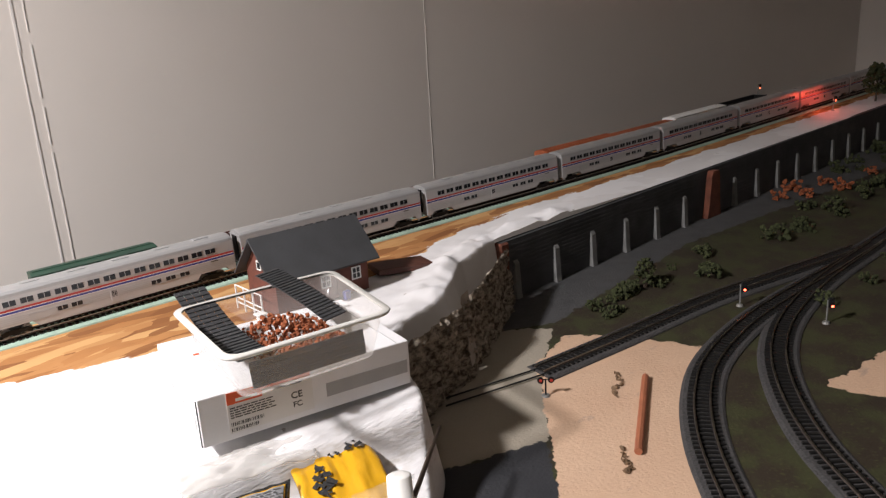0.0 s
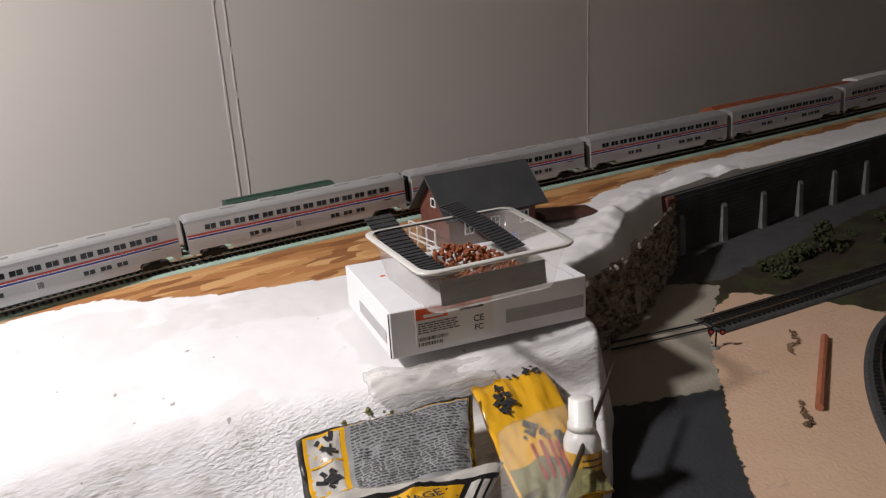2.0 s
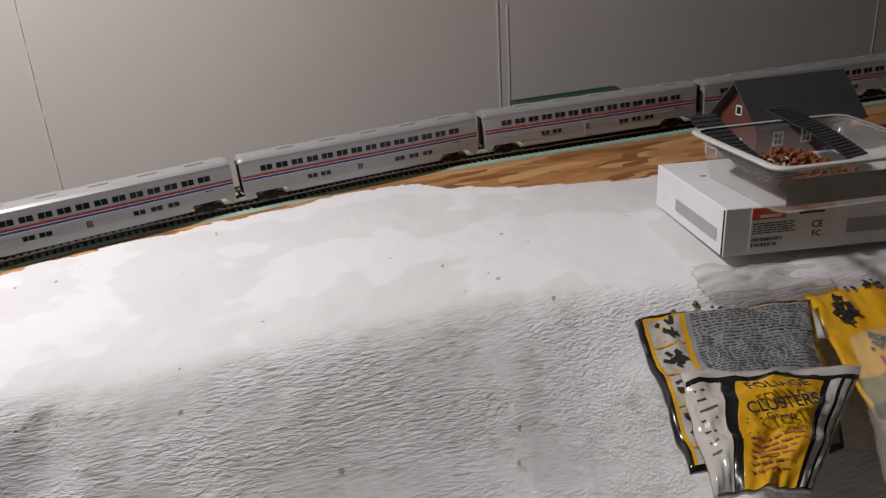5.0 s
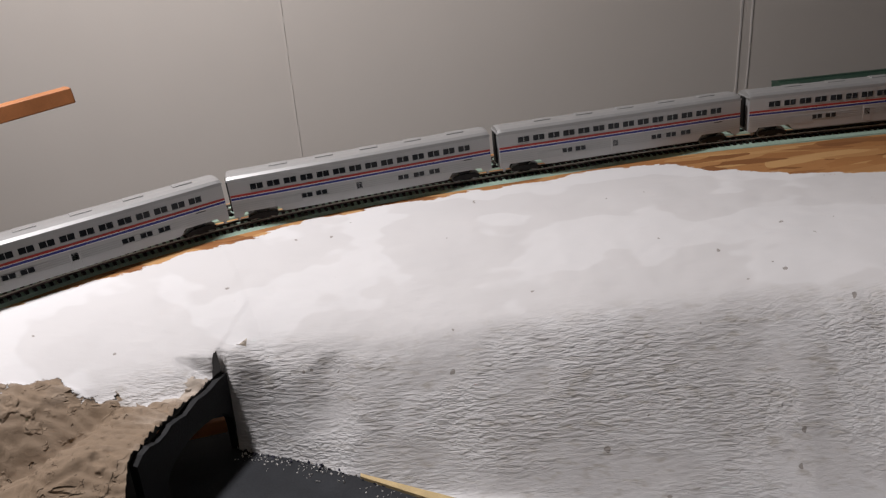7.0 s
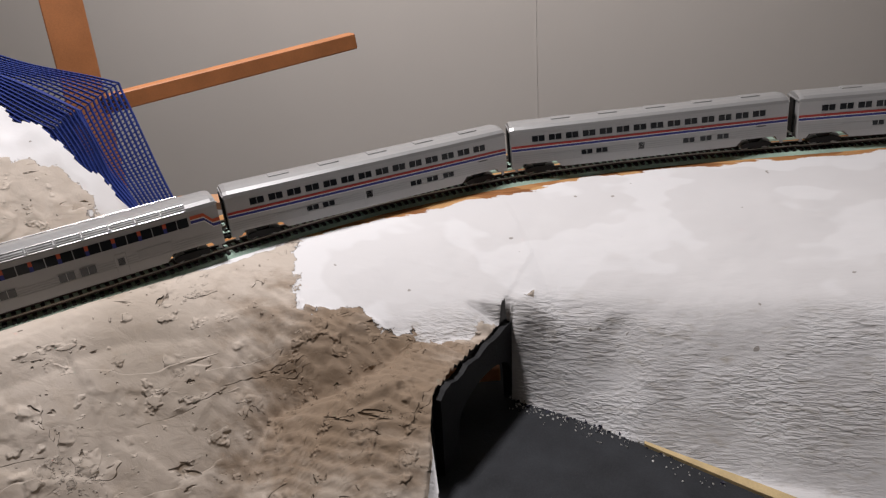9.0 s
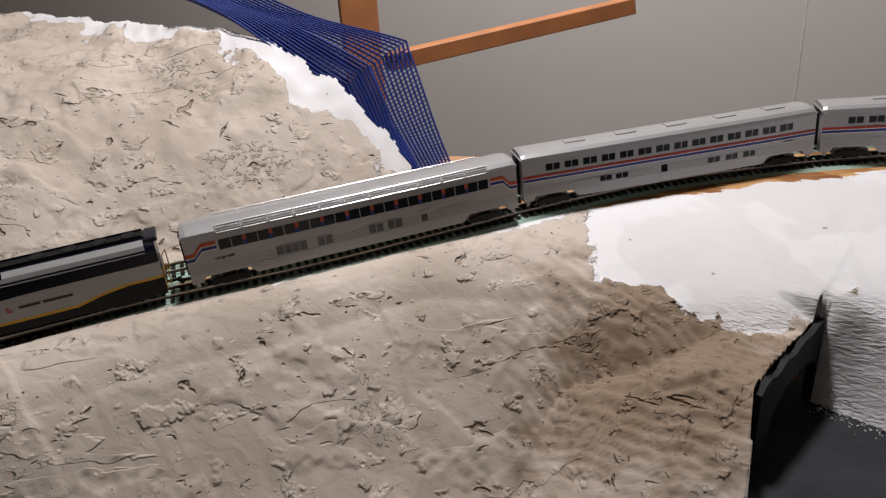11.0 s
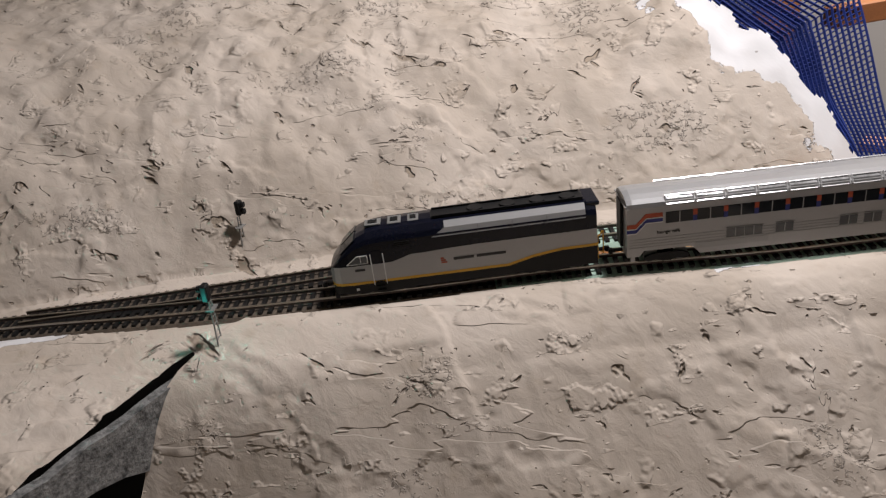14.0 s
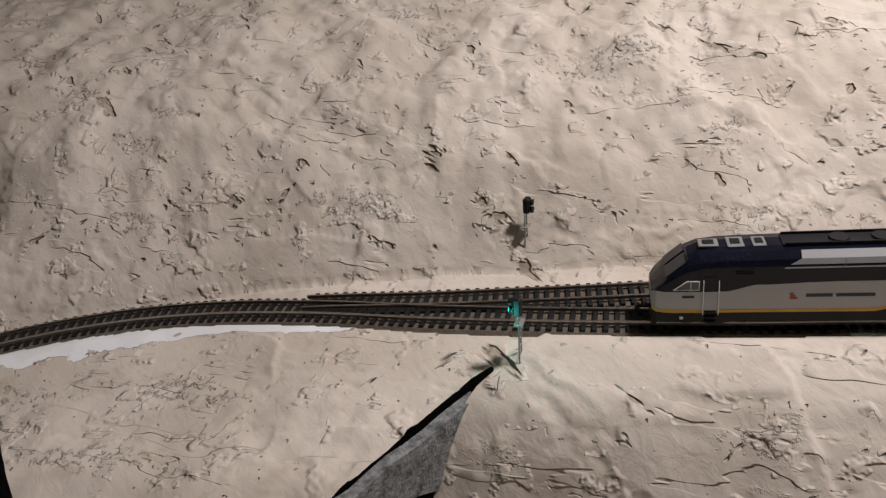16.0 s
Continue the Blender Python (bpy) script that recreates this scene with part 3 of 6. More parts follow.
    tan = np.where((S > 4.20) & (D < 0), np.minimum(tan, n - 0.018 - 0.024 * np.clip((S - 4.22) / 0.14, 0, 1)), tan)
    behind = np.interp(S, [0, 3.5, 3.75, 3.9, 4.1, 4.2, 4.33], [0.062, 0.062, 0.055, 0.046, 0.026, 0.014, 0.0]) + 0.022
    tan = np.where((D > 0) & (D < behind), np.clip(S - 4.0, -0.03, 0.03), tan)
    tan = np.where((D > behind) & (rise < 0.004), np.clip(S - 3.64, -0.03, 0.03), tan)
    face = np.clip((over + 0.02) / 0.03, 0, 1) * (D < 0)
    z += trowel_marks(gx, gy).ravel() * np.clip(tan / 0.006, 0, 1) * np.clip((np.abs(D) - 0.024) / 0.012, 0, 1)
    z += rough * np.where(tan > 0, 0.0016 * f2 + 0.004 * f1, 0.0006 * f2 + 0.0013 * f1 * (1 + 2 * face))
    # zone by the first mouth: brown dirt, painted shade and ribs
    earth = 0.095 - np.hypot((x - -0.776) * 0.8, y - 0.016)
    ribs = np.sin((y + 0.25 * x + 0.012 * f1) * 700 + 3.4 * f2)
    z += 0.0021 * np.clip((earth + 0.02) / 0.05, 0, 1) * np.where(ribs > 0, ribs ** 0.6, -0.4 * np.abs(ribs)) * (D < 0) * (tan > 0)
    rim = np.interp(S, [1.8, 2.0, 2.1, 2.2, 2.33, 2.45, 2.55, 2.63, 2.68, 2.75, 3.1, 3.16, 3.22, 3.40, 3.5, 5], [0.050, 0.085, 0.125, 0.150, 0.165, 0.15, 0.118, 0.085, 0.045, 0.028, 0.026, 0.040, 0.036, 0.030, -0.01, -0.03])
    osb = np.where(D < 0, rim - n, np.where((S < 3.62) & (rise < 0.003), 0.05, np.where(rise > 0, -0.03, 0.012 - np.abs(D - 0.03) - 0.1 * np.clip(S - 3.7, 0, 1))))
    edge = side_of(x, y, RIGHT_EDGE)
    over_edge = np.clip(-edge, 0, None)
    z += np.where((x > 0.25) & (x < 0.9), 0.010 * np.exp(-((edge - 0.02) / 0.025) ** 2) * np.clip((x - 0.25) / 0.1, 0, 1) * np.clip((0.9 - x) / 0.2, 0, 1) * (1 + f1), 0)
    z = np.where(edge < 0, np.maximum(z - 5.5 * over_edge, base + LOWER - 0.02), z)
    keep = edge > np.where(x < 0.53, -0.019, 0.0)
    snap = (x >= 0.53) & (edge > 0) & (edge < step * 1.1)
    y[snap] -= edge[snap] - 0.0005
    rear = np.where((S < 3.5) & (y > 0.186), 0.118 + 0.010 * np.sin(S * 19) + 0.006 * np.sin(S * 47), 9.0)
    keep &= D < rear
    keep &= ~((D > 0.125) & (y > 0.186 + 0.006 * f2) & (S > 3.36))
    # straight edges along the portal boards
    cuts = []
    for l, line, zone in ((la, PORTAL_A, (x > -0.76) & (x < -0.62) & (y < 0.105) & (y > -0.03)), (lb, PORTAL_B[:2], (x > -1.38) & (x < -1.24) & (y < -0.34))):
        cuts.append((l.reshape(X.shape).copy(), zone.reshape(X.shape)))
        (ax, ay), (bx, by) = line[0], line[1]
        ln = math.hypot(bx - ax, by - ay)
        gx, gy = -(by - ay) / ln, (bx - ax) / ln
        for sgn in (1, -1):
            sel = zone & (l * sgn > 0) & (l * sgn < step * 1.15)
            mv = (sgn * 0.002 - l[sel])
            x[sel] += gx * mv
            y[sel] += gy * mv
    X, Y = x.reshape(X.shape), y.reshape(X.shape)
    sh = X.shape
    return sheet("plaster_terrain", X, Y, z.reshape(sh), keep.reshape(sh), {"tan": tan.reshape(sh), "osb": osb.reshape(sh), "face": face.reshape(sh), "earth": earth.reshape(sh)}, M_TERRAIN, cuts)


tagged(terrain(), "hand-plastered layout terrain in white and tan with bare strand board", "terrain", kind="structure")



def lower_ground():
    g = 0.008
    X, Y = np.meshgrid(np.arange(-0.13, 2.7, g), np.arange(-1.7, 0.24, g))
    keep = side_of(X, Y, [(-0.20, -1.7), (-0.125, -0.42), (-0.01, -0.26), (0.105, -0.13), (0.170, -0.03), (0.25, 0.03), (0.30, 0.08), (0.43, 0.20), (0.5, 0.24)]) < 0
    Z = deck(X, Y) + LOWER
    peach = inside(X, Y, [(0.515, 0.060), (0.560, -0.007), (0.598, -0.094), (0.44, -0.175), (0.335, -0.25), (0.20, -0.40), (0.06, -0.40), (0.248, -0.156), (0.315, -0.090), (0.386, -0.016), (0.425, 0.03)])
    peach = np.maximum(peach, inside(X, Y, [(0.593, -0.240), (0.78, -0.262), (0.62, -0.33)]))
    grey = inside(X, Y, [(0.10, -0.02), (0.206, -0.047), (0.313, -0.088), (0.252, -0.154), (0.10, -0.33), (-0.13, -0.55), (-0.13, -0.35)])
    beige = inside(X, Y, [(0.15, 0.02), (0.40, 0.20), (0.47, 0.135), (0.522, 0.085), (0.43, 0.02), (0.386, -0.016), (0.315, -0.09), (0.20, -0.05)])
    road = inside(X, Y, [(0.40, 0.26), (0.47, 0.130), (0.535, 0.094), (0.93, 0.135), (1.45, 0.085), (2.6, 0.05), (2.6, 0.26)])
    return sheet("lower_ground", X, Y, Z, keep, {"peach": peach, "grey": grey, "beige": beige, "road": road}, M_LOWER)


tagged(lower_ground(), "lower layout ground with dark scenery and bare peach patches", "ground", kind="structure")
part("backdrop_ground", box(2.9, 1.3, 0.02, -0.9, -0.12, -0.30), M_BLACK)
tagged(bpy.data.objects["backdrop_ground"], "dark underside board below the plaster shell", "board", kind="structure")

# road that leads into the tunnel
road = part("road", prism([(-0.90, 0.20), (-0.64, 0.20), (-0.655, 0.105), (-0.561, 0.055), (-0.464, 0.006), (-0.30, -0.075), (-0.30, -0.5), (-0.66, -0.5), (-0.70, -0.1), (-0.710, -0.010), (-0.78, -0.010)], ROAD_Z - 0.01, ROAD_Z, "z"), M_ROADK)
tagged(road, "charcoal painted road running into the tunnel mouth", "road", kind="structure")

# ---- room ----
def slab(name, sx, sy, sz, x, y, z, material, label, cat):
    return tagged(part(name, box(sx, sy, sz, x, y, z), material), label, cat, kind="structure")


slab("wall_north", 9.0, 0.12, 2.6, 0.0, WALL_Y + 0.06, -1.0, M_WALL, "off-white painted drywall with faint seams", "wall")
slab("wall_west", 0.12, 4.4, 2.6, -3.6, -1.3, -1.0, M_WALL, "off-white painted drywall", "wall")
slab("wall_east", 0.12, 4.4, 2.6, 3.6, -1.3, -1.0, M_WALL, "off-white painted drywall", "wall")
slab("wall_south", 9.0, 0.12, 2.6, 0.0, -3.2, -1.0, M_WALL, "off-white painted drywall", "wall")
slab("floor", 9.0, 4.4, 0.1, 0.0, -1.3, -1.1, M_FLOOR, "grey basement floor", "floor")
slab("ceiling", 9.0, 4.4, 0.1, 0.0, -1.3, 1.45, M_CEIL, "white painted basement ceiling", "ceiling")

# drywall joints: thin raised tape lines
M_SEAM = mat("joint_compound", (0.68, 0.65, 0.62), 0.6, vary=0.06)
for sx_, wide in ((0.111, 0.0035), (0.130, 0.0022), (0.976, 0.0008), (-0.693, 0.0007)):
    bm = bmesh.new()
    zz = -0.3
    rng = random.Random(int(sx_ * 1000))
    while zz < 1.2:
        h = rng.uniform(0.03, 0.09)
        box(wide * rng.uniform(0.6, 1.2), 0.0018, h, sx_ + rng.uniform(-0.0007, 0.0007), WALL_Y - 0.0006, zz, bm=bm)
        zz += h * rng.uniform(0.98, 1.3 if wide < 0.003 else 1.02)
    tagged(part("trim", bm, M_SEAM), "thin taped drywall joint line", "wall joint", kind="structure")


# ---- tunnel mouths ----
def portal(name, a, b, top_a, top_b, foot, label, arch, board, span):
    """A dark board with an arched opening, standing along a to b."""
    A, B = Vector((a[0], a[1], 0)), Vector((b[0], b[1], 0))
    w = (B - A).length
    top = lambda f: top_a + (top_b - top_a) * f + 0.0012 * math.sin(f * 23) + 0.0008 * math.sin(f * 61)
    out = [(0, foot), *[(w * k / 14, top(k / 14)) for k in range(14)], (w * 0.99, top_b - 0.004), (w, foot)]
    f0, f1 = span
    hole = [(w * f1, foot)]
    for k in range(13):
        an = math.pi * k / 12
        hole.append((w * ((f0 + f1) / 2 + math.cos(an) * (f1 - f0) / 2), foot + arch * 0.5 + math.sin(an) ** 0.75 * arch * 0.5))
    hole.append((w * f0, foot))
    ring = out + hole
    bm = bmesh.new()
    x = (B - A).normalized()
    nrm = Vector((-x.y, x.x, 0))
    fr, bk = [], []
    for u, z in ring:
        p = A + x * u + Vector((0, 0, z))
        fr.append(bm.verts.new(p + nrm * 0.004)), bk.append(bm.verts.new(p - nrm * 0.004))
    n = len(ring)
    bm.faces.new(fr), bm.faces.new(bk[::-1])
    for i in range(n):
        bm.faces.new((fr[i], bk[i], bk[(i + 1) % n], fr[(i + 1) % n]))
    bmesh.ops.recalc_face_normals(bm, faces=bm.faces[:])
    return tagged(part(name, bm, board), label, "tunnel portal", "tunnel portals")


portal("tunnel_portal", PORTAL_A[0], PORTAL_A[1], -0.096, -0.100, ROAD_Z - 0.002, "black painted tunnel portal board with arched opening", 0.056, M_PORTAL, (0.05, 0.80))
portal("tunnel_portal", PORTAL_B[0], PORTAL_B[2], -0.082, -0.086, -0.262, "black painted tunnel portal with chipped white plaster edge", 0.148, M_CHIPPED, (0.08, 0.92))
tagged(part("wood_brace", box(0.062, 0.008, 0.014, bev=0.001, m=pose(-0.705, 0.112, -0.166, 0, 0, 14)), M_WOOD), "bare pine brace inside the tunnel mouth", "wood brace")

def crumbs(name, n, spread, size, material, label, seed):
    """Crumbs lying along the foot of the bank, where it meets the road."""
    rng = random.Random(seed)
    bm = bmesh.new()
    for k in range(n):
        i = rng.choice((1, 1, 1, 2))
        (ax, ay), (bx, by) = FOOT[i], FOOT[i + 1]
        t, d = rng.random(), -abs(rng.gauss(0, spread))
        nx, ny = (ay - by), (bx - ax)
        ln = math.hypot(nx, ny)
        clump(bm, ax + (bx - ax) * t + nx / ln * d, ay + (by - ay) * t + ny / ln * d, ROAD_Z + 0.0004, rng.uniform(*size), rng, 0.4)
    return tagged(part(name, bm, material), label, "crumbs", kind="stuff")


M_CRUMB = mat("plaster_crumb", (0.55, 0.54, 0.52), 0.9, vary=0.2)
crumbs("plaster_crumbs", 150, 0.010, (0.0004, 0.0012), M_CRUMB, "white plaster crumbs on the road beside the bank", 3)
crumbs("dark_scraps", 26, 0.0025, (0.0008, 0.0024), mat("dark_scrap", (0.012, 0.012, 0.03), 0.6), "dark scraps along the foot of the bank", 4)

# ---- rock face and retaining wall at the drop ----
def rock_face(a, b, za, zb, name, label):
    A, B = Vector((*a, 0)), Vector((*b, 0))
    x = (B - A).normalized()
    nrm = Vector((x.y, -x.x, 0))
    L = (B - A).length
    nu, nv = max(8, int(L / 0.004)), 30
    rings = []
    for j in range(nv + 1):
        r = []
        for i in range(nu + 1):
            u, v = i / nu, j / nv
            p = A + x * (L * u)
            top, bot = deck(p.x, p.y) + za + (zb - za) * u, deck(p.x, p.y) + LOWER - 0.01
            z = bot + (top - bot) * v
            q = Vector((p.x * 60, p.y * 60, z * 95))
            d = 0.010 + 0.006 * noise.ridged_multi_fractal(q, 0.9, 2.1, 4, 1.0, 2.0) + 0.012 * (1 - v)
            r.append(Vector((p.x, p.y, z)) + nrm * (d - 0.004))
        rings.append(r)
    return tagged(part(name, loft(rings, close_ring=False, cap=False), M_ROCK), label, "rock face")


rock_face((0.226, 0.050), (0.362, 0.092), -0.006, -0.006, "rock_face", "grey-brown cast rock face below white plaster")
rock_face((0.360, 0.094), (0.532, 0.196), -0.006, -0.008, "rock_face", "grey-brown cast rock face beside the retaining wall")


strip = []
for j in range(12):
    v = j / 11
    strip.append([(0.352 + 0.022 * u + 0.004 * noise.noise(Vector((u * 3, v * 6, 2))), 0.078 + 0.012 * u - 0.014 * v, deck(0.36, 0.09) + 0.004 - 0.085 * v) for u in (0, 0.33, 0.66, 1)])
tagged(part("plaster_drip", loft(strip, False, False), mat("plaster_drip", (0.36, 0.33, 0.29), 0.9, vary=0.25, bump=0.6), smooth=True), "dirty white plaster drip between rock faces", "plaster")
edge_strip = [(-0.545, 0.049), (-0.464, 0.008), (-0.36, -0.048), (-0.36, -0.058), (-0.466, -0.002), (-0.545, 0.045)]
tagged(part("trim", prism(edge_strip, ROAD_Z - 0.002, ROAD_Z + 0.003, "z"), M_CREAM), "cream foam strip along the road edge", "road edge", kind="structure")


def retaining_wall():
    e = empty("retaining_wall", Matrix.Translation((0.54, 0.203, 0)))
    ang = math.atan2(-0.018, 2.06)
    m = pose(0, 0, 0, 0, 0, math.degrees(ang))
    bot, L = 0.0, 1.95
    out = [(0, deck(0.54, 0.2) + LOWER - 0.01), (L, deck(0.54 + L, 0.2) + LOWER - 0.01), (L, deck(0.54 + L, 0.2) + 0.002), (0, deck(0.54, 0.2) - 0.004)]
    part("wall", prism(out, -0.004, 0.006, "y", m), M_CONCRETE, e)
    # horizontal courses
    for k in range(11):
        f = 0.28 + 0.062 * k
        a, b = [p0 + (p1 - p0) * f for p0, p1 in ((out[0][1], out[3][1]), (out[1][1], out[2][1]))]
        part("course", prism([(0.002, a), (L, b), (L, b + 0.003), (0.002, a + 0.003)], -0.0046, -0.003, "y", m), M_CONCRETE, e)
    rust = mat("rust_stone", (0.14, 0.045, 0.025), 0.9, vary=0.4, bump=0.6)
    part("end_pier", box(0.018, 0.016, deck(0.54, 0.2) - out[0][1] - 0.004, 0.004, -0.002, out[0][1], 0.002), rust, e, "rust-brown end pier")
    M_PIL = mat("pale_concrete", (0.17, 0.17, 0.165), 0.8, vary=0.25)
    x = 0.03
    k = 0
    while x < L - 0.1:
        z0, z1 = deck(0.54 + x, 0.2) + LOWER - 0.004, deck(0.54 + x, 0.2) - 0.036
        if k != 6:
            bm = loft([[(x - w, d, z), (x + w, d, z), (x + w, 0.0, z), (x - w, 0.0, z)] for z, w, d in ((z0, 0.0058, -0.013), (z0 + 0.012, 0.0054, -0.011), (z1 - 0.006, 0.0048, -0.008), (z1, 0.0044, -0.004))])
            bm.transform(m)
            part("buttress", bm, M_PIL, e)
        else:
            bm = loft([[(x - w, -0.016, z), (x + w, -0.016, z), (x + w, 0.0, z), (x - w, 0.0, z)] for z, w in ((z0, 0.024), (z0 + 0.03, 0.019), (z1 + 0.02, 0.014), (z1 + 0.030, 0.010))])
            bm.transform(m)
            part("buttress", bm, rust, e, "rust-brown stone buttress")
        x += 0.0895
        k += 1
    return tagged(e, "dark grey modelled concrete retaining wall with buttresses", "retaining wall")


retaining_wall()

# ---- tracks ----
BED, TIE_H, RAIL_H = 0.0050, 0.0022, 0.0026
RAIL_TOP = BED + TIE_H + RAIL_H


def sweep(line, s0, s1, outline, ds=0.02):
    """Pull a cross outline (sideways, up) along a line."""
    rings = []
    n = max(2, int((s1 - s0) / ds))
    for k in range(n + 1):
        s = s0 + (s1 - s0) * k / n
        p, w = line.at(s), line.way(s)
        side = Vector((-w.y, w.x, 0)).normalized()
        rings.append([p + side * u + Vector((0, 0, v)) for u, v in outline])
    return loft(rings)


def rail(line, s0, s1, off, base, parent):
    a, h = 0.0011, RAIL_H
    web = part("rail", sweep(line, s0, s1, [(off - a, base), (off + a, base), (off + 0.0006, base + h * 0.7), (off - 0.0006, base + h * 0.7)]), M_RAILSIDE, parent)
    part("rail_head", sweep(line, s0, s1, [(off - 0.0009, base + h * 0.7), (off + 0.0009, base + h * 0.7), (off + 0.0008, base + h), (off - 0.0008, base + h)]), M_RAIL, web, "shiny nickel rail head")


def track(line, s0, s1, label, near_span=None, bed=M_FOAM, width=0.0160, bed_h=BED, name="track"):
    e = empty(name)
    shape = [(-width - 0.0045, -0.004), (width + 0.0045, -0.004), (width + 0.003, bed_h * 0.4), (width, bed_h), (-width, bed_h), (-width - 0.003, bed_h * 0.4)]
    mid = min(s1, 3.88) if bed is M_FOAM else s1
    part("roadbed", sweep(line, s0, mid, shape), bed, e)
    if mid < s1:
        part("roadbed", sweep(line, mid, s1, shape), M_EARTH, e, "plaster-smeared brown roadbed")
    me = None
    rest = bmesh.new()
    s = s0 + 0.004
    while s < s1 - 0.004:
        m, p = line.stance(s)
        mm = Matrix.Translation(p + Vector((0, 0, bed_h - 0.0005))) @ m
        if near_span and near_span[0] < s < near_span[1]:
            if me is None:
                ob = part("tie", box(0.0032, 0.0305, TIE_H + 0.0005), M_TIE, e)
                me = ob.data
            else:
                ob = new("tie", me)
                ob.parent = e
            ob.matrix_local = mm
        else:
            box(0.0032, 0.0305, TIE_H + 0.0005, bm=rest, m=mm)
        s += 0.0076
    if rest.verts:
        tagged(part("tie_row", rest, M_TIE, e), kind="stuff")
    else:
        rest.free()
    for off in (-0.00825, 0.00825):
        rail(line, s0, s1, off, bed_h + TIE_H, e)
    return tagged(e, label, "track", "model railway tracks")


track(near_line, 0.05, near_line.s[-1] - 0.02, "model railway track with black ties on green foam", (2.55, 4.6))
track(far_line, 0.05, far_line.s[-1] - 0.06, "rear model railway track with black ties on green foam", (2.65, 4.2))

low = lambda x, y: deck(x, y) + LOWER
inner = Line(spline([(0.20, -0.48), (0.27, -0.35), (0.352, -0.261), (0.417, -0.202), (0.491, -0.154), (0.569, -0.122), (0.680, -0.103), (0.80, -0.10), (1.0, -0.105), (1.4, -0.10), (2.2, -0.06)]), low)
outer = Line(spline([(0.30, -0.56), (0.36, -0.44), (0.429, -0.342), (0.484, -0.276), (0.560, -0.213), (0.645, -0.164), (0.749, -0.131), (0.90, -0.112), (1.1, -0.108)]), low)
cross = Line(spline([(0.412, 0.012), (0.551, -0.005), (0.738, -0.026), (0.90, -0.060), (1.06, -0.094)]), low)
for ln, lab in ((inner, "curved track on grey ballast"), (outer, "curved siding track on grey ballast"), (cross, "straight branch track on grey ballast")):
    track(ln, 0.0, ln.s[-1], lab, None, M_BALLAST, 0.020, 0.003, "ballasted_track")
# bare rails across the unfinished ground
for y0 in (0.0, 0.0165):
    tagged(part("bare_rail", rod((0.285, 0.036 + y0, low(0.285, 0.04) + 0.003), (0.415, 0.003 + y0, low(0.415, 0.0) + 0.003), 0.0012, 6), M_BLACK), "dark bare rail across unfinished ground", "rail", "bare rails")

# ---- vehicles ----
def on_track(line, s, half, lift=RAIL_TOP):
    """Pose of a vehicle whose wheel sets stand half before and behind s."""
    a, b = line.at(s - half), line.at(s + half)
    x = (b - a).normalized()
    y = Vector((0, 0, 1)).cross(x).normalized()
    z = x.cross(y)
    c = (a + b) / 2 + Vector((0, 0, lift))
    return Matrix(((x.x, y.x, z.x, c.x), (x.y, y.y, z.y, c.y), (x.z, y.z, z.z, c.z), (0, 0, 0, 1)))


def truck(x, parent, length=0.034, axles=2, material=None):
    """A wheel truck with side frames, springs and wheels."""
    material = material or M_BLACK
    t = part("truck", box(length * 0.9, 0.013, 0.003, x, 0, 0.0045), material, parent)
    for sgn in (-1, 1):
        out = [(-0.5, 0.0035), (-0.42, 0.0025), (-0.25, 0.0035), (-0.08, 0.0020), (0.08, 0.0020), (0.25, 0.0035), (0.42, 0.0025), (0.5, 0.0035), (0.5, 0.0065), (0.3, 0.0085), (-0.3, 0.0085), (-0.5, 0.0065)]
        part("side_frame", prism([(x + u * length, z) for u, z in out], sgn * 0.0125 - 0.001, sgn * 0.0125 + 0.001, "y"), material, t)
    for k in range(axles):
        wx = x + (k / (axles - 1) - 0.5) * length * 0.68
        bm = bmesh.new()
        for sgn in (-1, 1):
            cyl(0.0055, 0.0055, 0.0022, Matrix.Translation((wx, sgn * 0.0085 - 0.0011, 0.0055)) @ pose(0, 0, 0, -90), 18, bm)
        rod((wx, -0.009, 0.0055), (wx, 0.009, 0.0055), 0.0012, 8, bm)
        part("wheelset", bm, M_GREYMETAL, t)
    return t


def coupler(x, parent, sgn):
    bm = box(0.010, 0.0022, 0.0022, x + sgn * 0.004, 0, 0.0070)
    box(0.0035, 0.0042, 0.0038, x + sgn * 0.0095, 0.0006, 0.0062, 0.0006, bm)
    part("coupler", bm, M_BLACK, parent)


W, FLOOR, EAVE, TOP = 0.0176, 0.0085, 0.0480, 0.0562
HALF = 0.1455


def roof_ring(x, w=W, eave=EAVE, top=TOP):
    return [(x, -w, eave), (x, -w * 0.965, eave + (top - eave) * 0.40), (x, -w * 0.80, eave + (top - eave) * 0.72), (x, -w * 0.45, top - 0.0007), (x, 0, top),
            (x, w * 0.45, top - 0.0007), (x, w * 0.80, eave + (top - eave) * 0.72), (x, w * 0.965, eave + (top - eave) * 0.40), (x, w, eave)]


